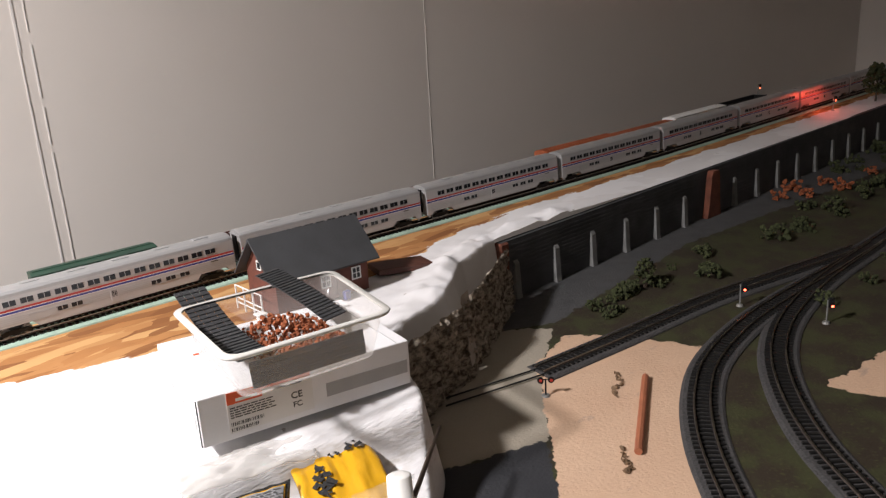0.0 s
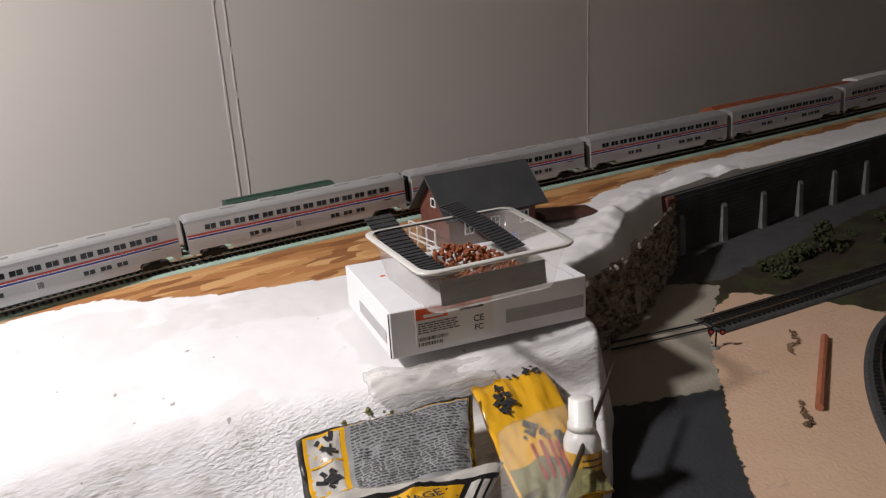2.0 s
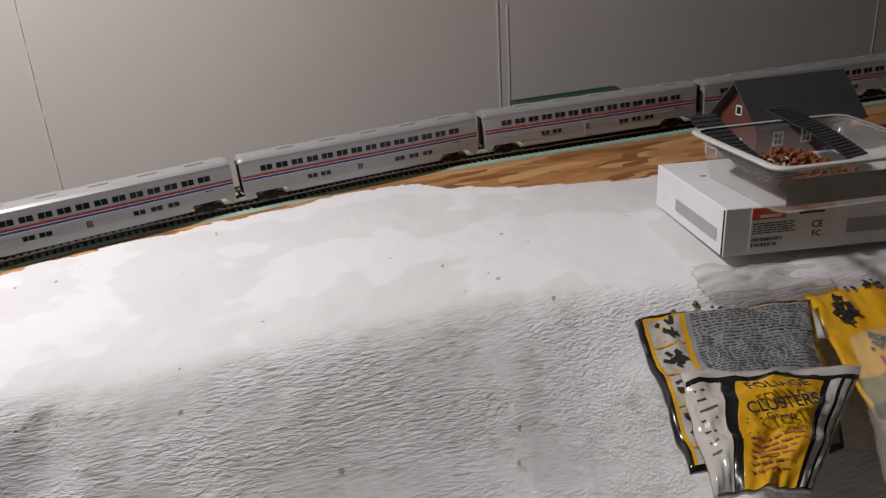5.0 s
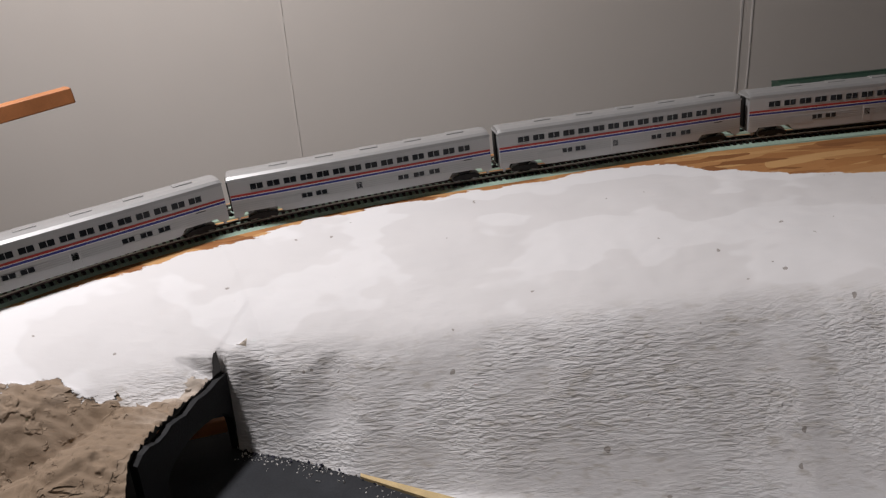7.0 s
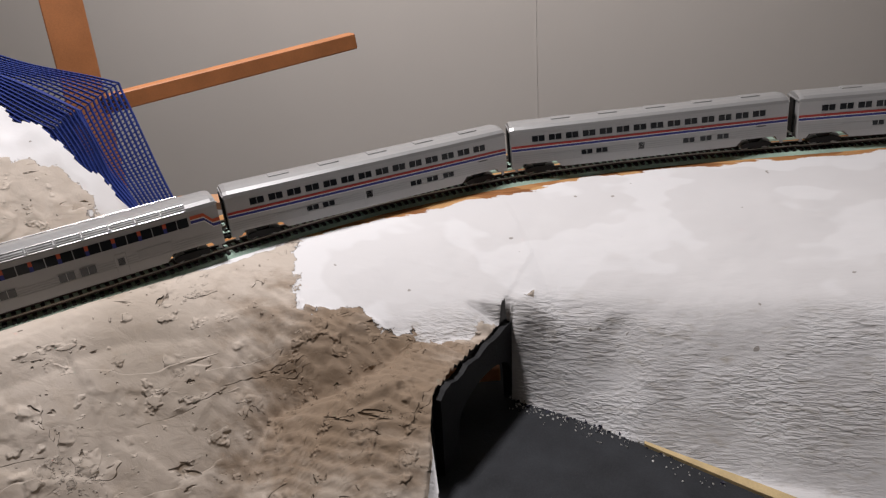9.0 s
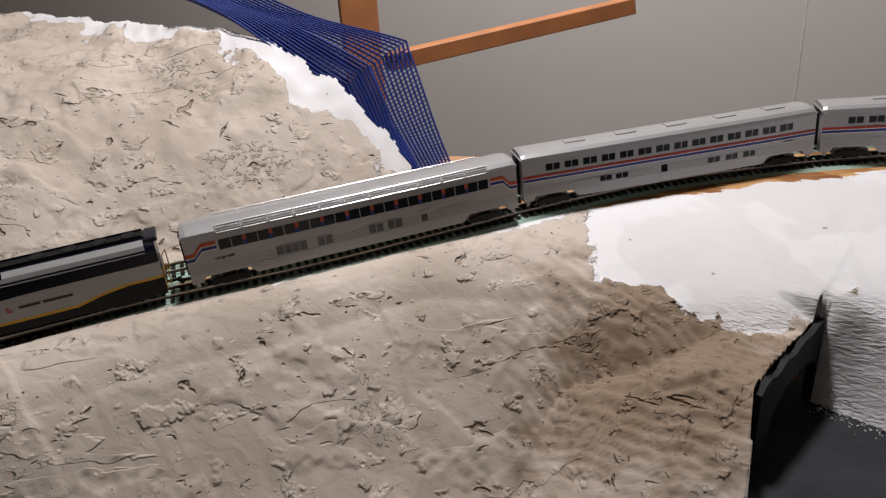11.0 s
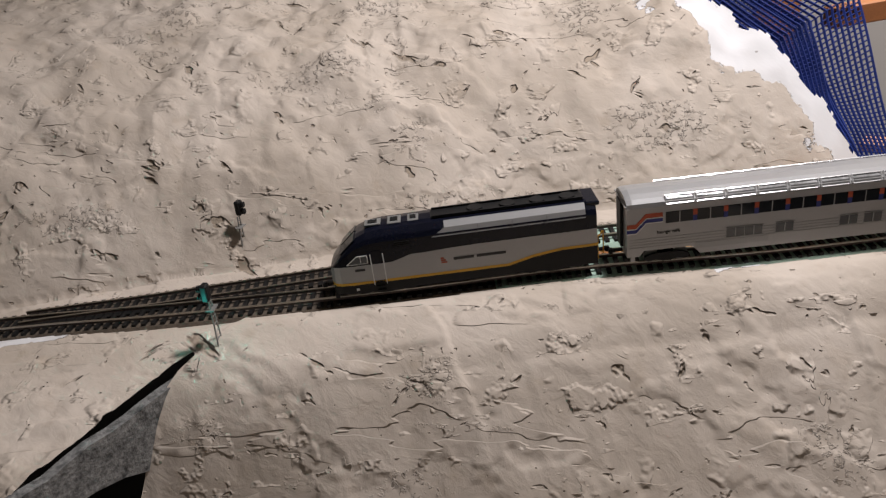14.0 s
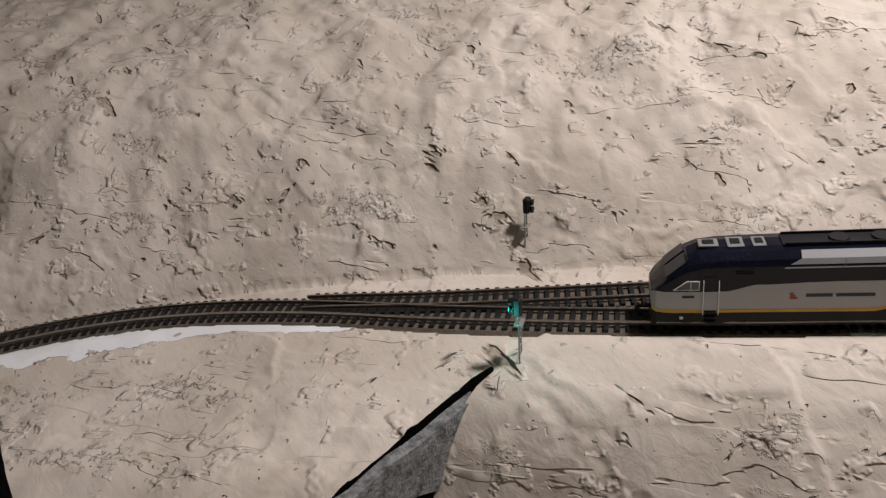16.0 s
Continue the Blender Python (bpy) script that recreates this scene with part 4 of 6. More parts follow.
def car_shell(e):
    """Body with raised skirts over the trucks, roof, end frames, trucks and couplers."""
    h = HALF
    out = [(-h, 0.0095), (-h + 0.009, 0.0095), (-h + 0.012, 0.0140), (-h + 0.047, 0.0140), (-h + 0.053, 0.0075), (h - 0.053, 0.0075), (h - 0.047, 0.0140),
           (h - 0.012, 0.0140), (h - 0.009, 0.0095), (h, 0.0095), (h, EAVE), (-h, EAVE)]
    part("body", prism(out, -W, W, "y"), M_SILVER, e)
    part("roof", loft([roof_ring(-h, W * 0.97, EAVE, TOP - 0.001), roof_ring(-h + 0.004), roof_ring(h - 0.004), roof_ring(h, W * 0.97, EAVE, TOP - 0.001)]), M_ROOFSIL, e, smooth=False)
    for sgn in (-1, 1):
        truck(sgn * (h - 0.030), e, 0.032, 2, M_BLACK)
        coupler(sgn * (h - 0.001), e, sgn)
        bm = box(0.0022, 0.0125, 0.036, sgn * (h + 0.0011), 0, 0.0135, 0.0004)
        part("end_door", bm, M_BLACK, e, "black end diaphragm")
        bm = box(0.0012, 2 * W * 0.99, 0.0012, sgn * (h + 0.0006), 0, 0.0490)
        part("end_rail", bm, M_ROOFSIL, e)
        box_ = box(0.0030, 0.0016, 0.0045, sgn * (h - 0.0045), W - 0.002, 0.0055)
        part("step", box_, M_ROOFSIL, e)
    for k in range(4):
        z = 0.0165 + 0.0022 * k
        part("rib", box(h * 1.98, 0.0003, 0.0007, 0, W + 0.0001, z), M_ROOFSIL, e)


def panes(e, xs, z, w, h, material=None, split=False):
    for side in (1, -1):
        for x in xs:
            fr = part("window", box(w, 0.0010, h, x, side * (W - 0.0001), z, 0.0003), material or M_GLASSDK, e)
            if side > 0:
                bm = box(w + 0.0012, 0.0005, 0.0005, x, side * (W + 0.0003), z - 0.0006)
                box(w + 0.0012, 0.0005, 0.0005, x, side * (W + 0.0003), z + h + 0.0001, bm=bm)
                if split:
                    box(0.0006, 0.0006, h, x, side * (W + 0.0004), z, bm=bm)
                part("frame", bm, M_ROOFSIL, fr)


def coach():
    e = empty("passenger_coach")
    car_shell(e)
    z0 = 0.0318
    for side in (1, -1):
        for nm, z, hh, mt in (("red_stripe", z0, 0.0024, M_RED), ("white_stripe", z0 - 0.0007, 0.0007, M_WHITE), ("blue_stripe", z0 - 0.0032, 0.0025, M_BLUE), ("lower_white_stripe", z0 - 0.0039, 0.0007, M_WHITE)):
            part(nm, box(HALF * 1.995, 0.0006, hh, 0, side * (W + 0.00005), z), mt, e)
    xs = [-0.115 + 0.0178 * k for k in range(14)]
    panes(e, xs, 0.0374, 0.0132, 0.0062, None, True)
    panes(e, [-0.078, -0.060, -0.042, 0.050, 0.066], 0.0180, 0.0120, 0.0050, None, True)
    panes(e, [0.008], 0.0165, 0.0070, 0.0078)
    part("door", box(0.0095, 0.0006, 0.0170, 0.008, W + 0.0001, 0.0095, 0.0002), M_SILVER, e)
    part("equipment_panel", box(0.030, 0.0006, 0.0080, 0.086, W + 0.0001, 0.0145), M_ROOFSIL, e)
    for k in range(5):
        part("roof_hatch", box(0.020, 0.010, 0.0012, -0.11 + 0.05 * k, 0, TOP - 0.0006, 0.0003), M_ROOFSIL, e)
    # lettering too small to read
    part("number_bar", box(0.010, 0.0004, 0.0010, -0.118, W + 0.0003, 0.0262), M_INK, e)
    return tagged(e, "silver bilevel passenger coach with red and blue stripes", "train car", "passenger cars")


def lounge():
    e = empty("lounge_car")
    car_shell(e)
    for side in (1, -1):
        n = 11
        for k in range(n):
            x = -0.108 + 0.0216 * k
            band = part("window", box(0.0198, 0.0010, 0.0088, x, side * (W - 0.0001), 0.0345, 0.0003), M_GLASSDK, e)
            part("mullion", box(0.0006, 0.0007, 0.0088, x, side * (W + 0.0003), 0.0345), M_ROOFSIL, band)
            if k < n - 1:
                m = part("marker", box(0.0030, 0.0010, 0.0042, x + 0.0108, side * (W + 0.0002), 0.0391), M_ORANGE, e, "small orange-red panel between windows")
                part("marker_base", box(0.0030, 0.0010, 0.0046, x + 0.0108, side * (W + 0.0002), 0.0345), M_BLUE, m, "blue lower panel")
            # curved roof windows
            z1, z2 = EAVE + 0.0012, TOP - 0.0022
            pane = loft([[(x + d, side * W * 0.985, z1 - 0.0002), (x + d, side * W * 0.93, z1 + 0.0036), (x + d, side * W * 0.80, z2), (x + d, side * W * 0.76, z2 - 0.002), (x + d, side * W * 0.9, z1)] for d in (-0.0092, 0.0092)])
            rw = part("roof_window", pane, M_DOME, e)
            bm = bmesh.new()
            for d in (-0.0098, 0.0098):
                rod((x + d, side * W * 0.992, z1), (x + d, side * W * 0.81, z2 + 0.0006), 0.0008, 6, bm)
            rod((x - 0.0098, side * W * 0.81, z2 + 0.0006), (x + 0.0098, side * W * 0.81, z2 + 0.0006), 0.0005, 6, bm)
            rod((x - 0.0098, side * W * 0.992, z1), (x + 0.0098, side * W * 0.992, z1), 0.0005, 6, bm)
            part("frame", bm, M_BRIGHT, rw, "bright silver window frame")
        for sx in (1, -1):
            def step_stripe(z, hh, mt, nm):
                x0, x1, x2, x3 = 0.1455, 0.1385, 0.1315, 0.1200
                up = 0.0075
                out = [(x0, z), (x1, z), (x2, z + up), (x3, z + up), (x3, z + up + hh), (x2 + 0.0006, z + up + hh), (x1 + 0.0006, z + hh), (x0, z + hh)]
                y0 = side * (W + 0.0001)
                part(nm, prism([(sx * u, v) for u, v in out], y0 - 0.0003, y0 + 0.0003, "y"), mt, e)
            step_stripe(0.0327, 0.0032, M_ORANGE, "orange_stripe")
            step_stripe(0.0318, 0.0008, M_WHITE, "white_stripe")
            step_stripe(0.0290, 0.0027, M_BLUE, "blue_stripe")
            step_stripe(0.0282, 0.0008, M_WHITE, "lower_white_stripe")
    panes(e, [-0.012, -0.029, 0.033, 0.068, 0.055], 0.0180, 0.0125, 0.0072, M_GREYWIN, True)
    panes(e, [-0.002 - 0.054], 0.0175, 0.0062, 0.0072, M_GREYWIN)
    part("door", box(0.0095, 0.0006, 0.0190, -0.056, W + 0.0001, 0.0095, 0.0002), M_SILVER, e)
    part("equipment_panel", box(0.030, 0.0006, 0.0070, -0.085, W + 0.0001, 0.0195), M_ROOFSIL, e)
    part("equipment_panel", box(0.052, 0.0005, 0.0045, 0.070, W + 0.0001, 0.0118), M_ROOFSIL, e)
    w = lettering_mesh("lounge café", 0.0036, pose(0.124, W + 0.0003, 0.0268, 90, 0, 180), M_INK, e)
    return tagged(e, "silver bilevel lounge car with dome windows and striped ends", "train car")


def lettering_mesh(text, size, m, material, parent, name="lettering"):
    ob = lettering(text, size, m, material, None, name)
    me = bpy.data.meshes.new_from_object(ob)
    bpy.data.objects.remove(ob)
    out = new(name, me)
    out.parent = parent
    out.matrix_local = m
    return out


def locomotive():
    e = empty("diesel_locomotive")
    w = 0.0172
    # stations along the body: x, width factor, shoulder height, roof height
    st = [(0.1010, 0.66, 0.0265, 0.0275), (0.0985, 0.86, 0.0290, 0.0305), (0.0940, 0.96, 0.0330, 0.0355), (0.0860, 1.0, 0.0385, 0.0435), (0.0790, 1.0, 0.0425, 0.0490), (0.0720, 1.0, 0.0445, 0.0520),
          (0.0600, 1.0, 0.0455, 0.0535), (0.0300, 1.0, 0.0455, 0.0540), (-0.0890, 1.0, 0.0455, 0.0540), (-0.0960, 0.96, 0.0450, 0.0530)]

    def band(lo, hi, x_hi=9.0, x_lo=-9.0, grow=0.0):
        """A strip of the flanks between two height laws, both sides, as one skin."""
        bm = bmesh.new()
        for side in (1, -1):
            prev = None
            for x, f, sh, rf in st:
                if not x_lo <= x <= x_hi:
                    continue
                a, b = min(lo(x), sh), min(hi(x), sh)
                cur = [bm.verts.new((x, side * (w * f + grow), a)), bm.verts.new((x, side * (w * f + grow), b))]
                if prev:
                    fc = (prev[0], cur[0], cur[1], prev[1]) if side < 0 else (prev[1], cur[1], cur[0], prev[0])
                    bm.faces.new(fc)
                prev = cur
        return bm

    yellow_lo = lambda x: 0.0130 + 0.0075 * min(1, max(0, (-0.030 - x) / 0.030))
    yellow_hi = lambda x: 0.0152 + 0.0075 * min(1, max(0, (-0.030 - x) / 0.030))
    navy = lambda x: 0.0330 - 0.0045 * min(1, max(0, (x - 0.040) / 0.015)) + 0.0015 * min(1, max(0, (0.03 - x) / 0.03))
    # closed core
    rings = []
    for x, f, sh, rf in st:
        ww = w * f
        rings.append([(x, ww, 0.0095), (x, ww, sh), (x, ww * 0.90, sh + (rf - sh) * 0.45), (x, ww * 0.66, rf - 0.0006), (x, ww * 0.3, rf), (x, -ww * 0.3, rf), (x, -ww * 0.66, rf - 0.0006), (x, -ww * 0.90, sh + (rf - sh) * 0.45), (x, -ww, sh), (x, -ww, 0.0095)])
    part("body", loft(rings), M_NAVY, e, "navy blue upper body")
    fine = []
    for (x0, f0, s0, r0), (x1, f1, s1, r1) in zip(st, st[1:]):
        for k in range(6):
            t = k / 6
            fine.append((x0 + (x1 - x0) * t, f0 + (f1 - f0) * t, s0 + (s1 - s0) * t, r0 + (r1 - r0) * t))
    st = fine + st[-1:]
    part("silver_side", band(lambda x: yellow_hi(x) - 0.0002, navy, grow=0.00025), M_SILVER, e, "silver painted side panel")
    part("yellow_stripe", band(yellow_lo, yellow_hi, grow=0.00045), M_YELLOW, e)
    part("skirt", band(lambda x: 0.0060, lambda x: yellow_lo(x) + 0.0002, grow=0.00035), M_BLACK, e)
    # silver nose cap
    nose = loft([[(x, w * f * 1.012 * c, z) for c, z in ((1, 0.0145), (1, 0.0262 - 0.001), (-1, 0.0262 - 0.001), (-1, 0.0145))] for x, f in ((0.1012, 0.66), (0.0986, 0.86), (0.0942, 0.96))])
    part("nose", nose, M_SILVER, e, "silver nose")
    # sloped silver roof panel on each side
    for side in (1, -1):
        pl = loft([[(x, side * w * 1.012, 0.0440), (x, side * w * 0.925, 0.0500), (x, side * w * 0.72, 0.0540), (x, side * w * 0.70, 0.0532), (x, side * w * 0.90, 0.0490), (x, side * w, 0.0438)] for x in (0.024, 0.000, -0.030, -0.060, -0.088)])
        for v in pl.verts:
            if v.co.x > 0.02 and v.co.z > 0.047:
                v.co.x -= 0.010
        part("roof_panel", pl, M_SILVER, e, "silver sloped roof panel")
        for x in (-0.010, -0.035, -0.060):
            part("panel_joint", box(0.0004, 0.0003, 0.0055, x, side * w * 1.0, 0.0441), M_GREYMETAL, e)
    # roof gear
    roof = part("roof_deck", box(0.112, 0.0135, 0.0014, -0.033, 0, 0.0536, 0.0003), M_BLACK, e, "black roof deck with fans")
    for x in (-0.078, -0.056, -0.034, -0.010):
        bm = cyl(0.0058, 0.0058, 0.0012, Matrix.Translation((x, 0, 0.0550)), 20)
        part("fan", bm, M_BLACK, roof)
    for side in (1, -1):
        part("roof_rail", box(0.110, 0.0010, 0.0024, -0.033, side * 0.0072, 0.0540), M_BLACK, roof)
    for x, l, d in ((0.066, 0.012, 0.010), (0.050, 0.010, 0.013), (0.036, 0.008, 0.012)):
        bm = box(l, d, 0.0016, x, 0, 0.0530, 0.0003)
        part("roof_hatch", bm, M_GREYMETAL, e, "pale grey roof hatch")
        part("grille", box(l * 0.55, d * 0.5, 0.0006, x, 0, 0.0546), M_BLACK, roof)
    for k in range(3):
        part("louvre", box(0.011, 0.0006, 0.0007, 0.046, w + 0.0002, 0.0405 + 0.0015 * k), M_BLACK, e)
    # cab glass
    for side in (1, -1):
        tri = [(0.0880, 0.0300), (0.0725, 0.0300), (0.0725, 0.0362), (0.0800, 0.0362)]
        y0 = side * (w + 0.0001)
        win = part("cab_window", prism(tri, y0 - 0.0004, y0 + 0.0004, "y"), M_GREYWIN, e)
        bm = bmesh.new()
        ring = tri + tri[:1]
        for a, b in zip(ring, ring[1:]):
            rod((a[0], y0 + side * 0.0004, a[1]), (b[0], y0 + side * 0.0004, b[1]), 0.00035, 5, bm)
        rod((0.0775, y0 + side * 0.0004, 0.0300), (0.0775, y0 + side * 0.0004, 0.0362), 0.0003, 5, bm)
        part("frame", bm, M_WHITE, win, "white window frame")
        dr = part("cab_door", box(0.0075, 0.0005, 0.0245, 0.0655, side * (w + 0.0003), 0.0145), M_NAVY, e)
        part("door_panel", box(0.0075, 0.0005, 0.0135, 0.0655, side * (w + 0.0005), 0.0150), M_SILVER, dr)
        for x in (0.0608, 0.0700):
            part("grab_rail", rod((x, side * (w + 0.0014), 0.0120), (x, side * (w + 0.0014), 0.0370), 0.00035, 6), M_WHITE, e)
        for z in (0.0065, 0.0100, 0.0135):
            part("cab_step", box(0.0070, 0.0022, 0.0006, 0.0655, side * (w + 0.0006), z), M_BLACK, e)
        bm = bmesh.new()
        for x, z0, z1 in ((-0.0965, 0.008, 0.026), (-0.1005, 0.012, 0.031), (-0.1005, 0.012, 0.031)):
            rod((x, side * 0.0150, z0), (x, side * 0.0150, z1), 0.0005, 6, bm)
        rod((-0.0965, side * 0.0150, 0.026), (-0.1005, side * 0.0150, 0.031), 0.0005, 6, bm)
        rod((-0.0965, side * 0.0150, 0.014), (-0.1005, side * 0.0150, 0.014), 0.0005, 6, bm)
        part("rear_handrail", bm, M_YELLOW, e, "yellow rear handrail")
        part("headlight", cyl(0.0011, 0.0011, 0.0012, Matrix.Translation((0.1000, side * 0.0085, 0.0205)) @ pose(0, 0, 0, 0, 90), 12), M_WHITE, e)
        part("sand_box", box(0.0022, 0.0012, 0.0018, 0.083, side * (w + 0.0004), 0.0085), M_WHITE, e)
        # lettering stands as plain bars
        x = 0.010
        for l in (0.0150, 0.0215):
            part("lettering_bar", box(l, 0.0003, 0.0021, x - l / 2, side * (w + 0.0004), 0.0238), M_INK, e)
            x -= l + 0.0020
        part("number_bar", box(0.0075, 0.0003, 0.0018, 0.079, side * (w + 0.0004), 0.0240), M_INK, e)
        lg = bmesh.new()
        for k in range(3):
            box(0.0044 - 0.001 * k, 0.0003, 0.0010, 0.0170 + 0.0006 * k, side * (w + 0.0004), 0.0224 + 0.0017 * k, bm=lg)
        part("emblem", lg, M_ORANGE, e, "small orange emblem")
    for sgn in (1, -1):
        ws = loft([[(x, sgn * 0.0012, z), (x, sgn * w * f, z - 0.001), (x - 0.0006, sgn * w * f, z - 0.0016), (x - 0.0006, sgn * 0.0012, z - 0.0006)] for x, f, z in ((0.0925, 0.78, 0.0385), (0.0808, 0.78, 0.0488))])
        part("windshield", ws, M_GLASSDK, e)
    part("fuel_tank", box(0.060, 0.027, 0.0075, -0.004, 0, 0.0030, 0.0012), M_BLACK, e)
    part("plow", prism([(0.0985, 0.0015), (0.1015, 0.0020), (0.1000, 0.0095), (0.0960, 0.0095)], -0.0135, 0.0135, "y"), M_BLACK, e)
    for x in (0.062, -0.064):
        truck(x, e, 0.044)
    coupler(0.1000, e, 1), coupler(-0.0970, e, -1)
    part("rear_door", box(0.0010, 0.009, 0.022, -0.0963, 0, 0.0150), M_GREYMETAL, e)
    part("exhaust_housing", box(0.010, 0.026, 0.0035, -0.094, 0, 0.0505, 0.0008), M_NAVY, e)
    return tagged(e, "navy, silver and yellow model diesel locomotive on the track", "locomotive")


def freight(kind, length, material, top, label):
    e = empty(kind)
    h = length / 2
    if kind == "boxcar":
        part("body", box(length, 0.033, top - 0.011, 0, 0, 0.011, 0.0006), material, e)
        part("roof", prism([(-0.0172, top - 0.001), (0.0172, top - 0.001), (0.0172, top), (0, top + 0.0022), (-0.0172, top)], -h, h, "x"), material, e)
        part("door", box(0.034, 0.0012, top - 0.016, -0.010, 0.0170, 0.013), M_YELLOW, e, "orange-yellow sliding door")
        for k in range(9):
            part("rib", box(0.0008, 0.0010, top - 0.013, -h + 0.006 + (length - 0.012) * k / 8, 0.0168, 0.012), material, e)
        for k in range(3):
            part("letter_block", box(0.009, 0.0005, 0.009, 0.060 - 0.0115 * k, 0.0169, 0.030), M_YELLOW, e)
        part("roof_walk", box(length * 0.96, 0.006, 0.0006, 0, 0, top + 0.0020), material, e)
    elif kind == "gondola":
        wall = bmesh.new()
        for sgn in (1, -1):
            box(length, 0.0012, top - 0.012, 0, sgn * 0.0160, 0.012, bm=wall)
            box(0.0012, 0.032, top - 0.012, sgn * (h - 0.0006), 0, 0.012, bm=wall)
        box(length, 0.032, 0.0015, 0, 0, 0.012, bm=wall)
        part("body", wall, material, e)
        for sgn in (1, -1):
            part("top_rail", box(length, 0.0022, 0.0014, 0, sgn * 0.0163, top - 0.0008), material, e)
            for k in range(12):
                part("rib", box(0.0014, 0.0016, top - 0.013, -h + 0.004 + (length - 0.008) * k / 11, sgn * 0.0172, 0.012), material, e)
    else:
        part("body", prism([(-h, 0.020), (-h * 0.7, 0.012), (h * 0.7, 0.012), (h, 0.020), (h, top - 0.003), (-h, top - 0.003)], -0.0165, 0.0165, "y"), material, e)
        part("roof", prism([(-0.0165, top - 0.003), (0.0165, top - 0.003), (0.010, top), (-0.010, top)], -h, h, "x"), material, e)
        part("roof_walk", box(length * 0.95, 0.007, 0.0008, 0, 0, top), material, e)
        for k in range(10):
            part("rib", box(0.0012, 0.0012, top - 0.020, -h + 0.006 + (length - 0.012) * k / 9, 0.0168, 0.016), material, e)
    for sgn in (1, -1):
        truck(sgn * (h - 0.022), e, 0.026)
        coupler(sgn * h, e, sgn)
    return tagged(e, label, "freight car", "parked freight cars")


NOSE = 4.0
loco = locomotive()
s_at = NOSE - 0.101
loco.matrix_world = on_track(near_line, s_at, 0.063)
s_at -= 0.101 + 0.016 + HALF
dome = lounge()
dome.matrix_world = on_track(near_line, s_at, HALF - 0.030)
first = coach()
s_at -= 2 * HALF + 0.012
first.matrix_world = on_track(near_line, s_at, HALF - 0.030)
s_at -= 2 * HALF + 0.012
while s_at > 0.30:
    copy_thing(first, on_track(near_line, s_at, HALF - 0.030))
    s_at -= 2 * HALF + 0.012


def far_s(x):
    """Running length along the rear track at a place on its straight stretch."""
    return min(far_line.s, key=lambda s: abs(far_line.at(s).x - x))


ROW = [("boxcar", 0.150, M_GREEN, 0.046, "dark green model boxcar with orange-yellow door", 0.050), ("gondola", 0.185, M_BROWN, 0.034, "brown model gondola car on the rear track", 0.222),
       ("gondola", 0.185, M_BROWN, 0.034, "brown model gondola car on the rear track", 0.413), ("gondola", 0.160, M_BROWN, 0.034, "brown model gondola car on the rear track", 0.592),
       ("gondola", 0.170, M_BROWN, 0.034, "brown model gondola car on the rear track", 0.763), ("hopper_car", 0.205, M_RUST, 0.047, "rust-orange model hopper car on the rear track", 0.957),
       ("hopper_car", 0.200, M_RUST, 0.044, "rust-orange model hopper car on the rear track", 1.166), ("boxcar", 0.215, M_WHITE, 0.047, "white model freight car on the rear track", 1.382),
       ("gondola", 0.190, M_BLACK, 0.046, "black model gondola car on the rear track", 1.592)]
for kind, ln, mt, top, lab, x in ROW:
    f = freight(kind, ln, mt, top, lab)
    f.matrix_world = on_track(far_line, far_s(x), ln / 2 - 0.024)

# ---- carton, tub and its contents ----
def carton():
    m = pose(0.0, -0.002, 0.0005, 0, 0, -9)
    e = empty("cardboard_box", m)
    L, D, H = 0.191, 0.146, 0.0425
    part("body", box(L, D, H, L / 2, D / 2, 0, 0.0008), M_CARD, e)
    part("lid_seam", box(0.0006, D * 0.98, 0.0006, L - 0.012, D / 2, H - 0.0001), M_CARDGREY, e)
    part("side_flap", box(0.0012, 0.0012, H - 0.002, -0.0003, 0.0015, 0.0008), M_INK, e, "dark gap at the flap edge")
    part("tape", box(0.080, 0.0006, 0.0125, 0.148, -0.0002, 0.0120), M_CARDGREY, e, "grey strip of tape")
    part("tape", box(0.0006, 0.085, 0.0115, -0.0002, 0.055, 0.0100), M_CARDGREY, e, "grey strip of tape")
    lab = part("label", box(0.073, 0.0006, 0.0360, 0.059, -0.0002, 0.0055), M_LABEL, e, "printed paper label with red band")
    part("red_band", box(0.0715, 0.0004, 0.0045, 0.0588, -0.0007, 0.0368), M_LABELRED, lab)
    part("red_corner", box(0.0290, 0.0004, 0.0060, 0.0375, -0.0007, 0.0310), M_LABELRED, lab)
    part("logo_bar", box(0.018, 0.0003, 0.0026, 0.0390, -0.00095, 0.0327), M_LABEL, lab)
    part("title_bar", box(0.0225, 0.0003, 0.0018, 0.0750, -0.0006, 0.0330), M_INK, lab)
    rng = random.Random(5)
    for r in range(5):
        x = 0.0245
        while x < 0.058:
            l = rng.uniform(0.002, 0.006)
            part("text_bar", box(l, 0.0003, 0.0009, x + l / 2, -0.0006, 0.0270 - 0.0021 * r), M_INK, lab)
            x += l + 0.0010
    for r, z in ((0, 0.0118), (1, 0.0070)):
        x = 0.0245
        while x < (0.046 if r else 0.052):
            l = rng.uniform(0.0003, 0.0010)
            part("barcode_bar", box(l, 0.0003, 0.0030, x, -0.0006, z), M_INK, lab)
            x += l + rng.uniform(0.0004, 0.0009)
    lettering_mesh("CE", 0.0085, pose(0.0760, -0.0006, 0.0200, 90), M_INK, lab)
    lettering_mesh("FC", 0.0072, pose(0.0770, -0.0006, 0.0120, 90), M_INK, lab)
    part("red_tab", box(0.0050, 0.0035, 0.0004, 0.024, 0.095, H), M_LABELRED, e)
    return tagged(e, "white cardboard carton with printed label on the plaster", "box")


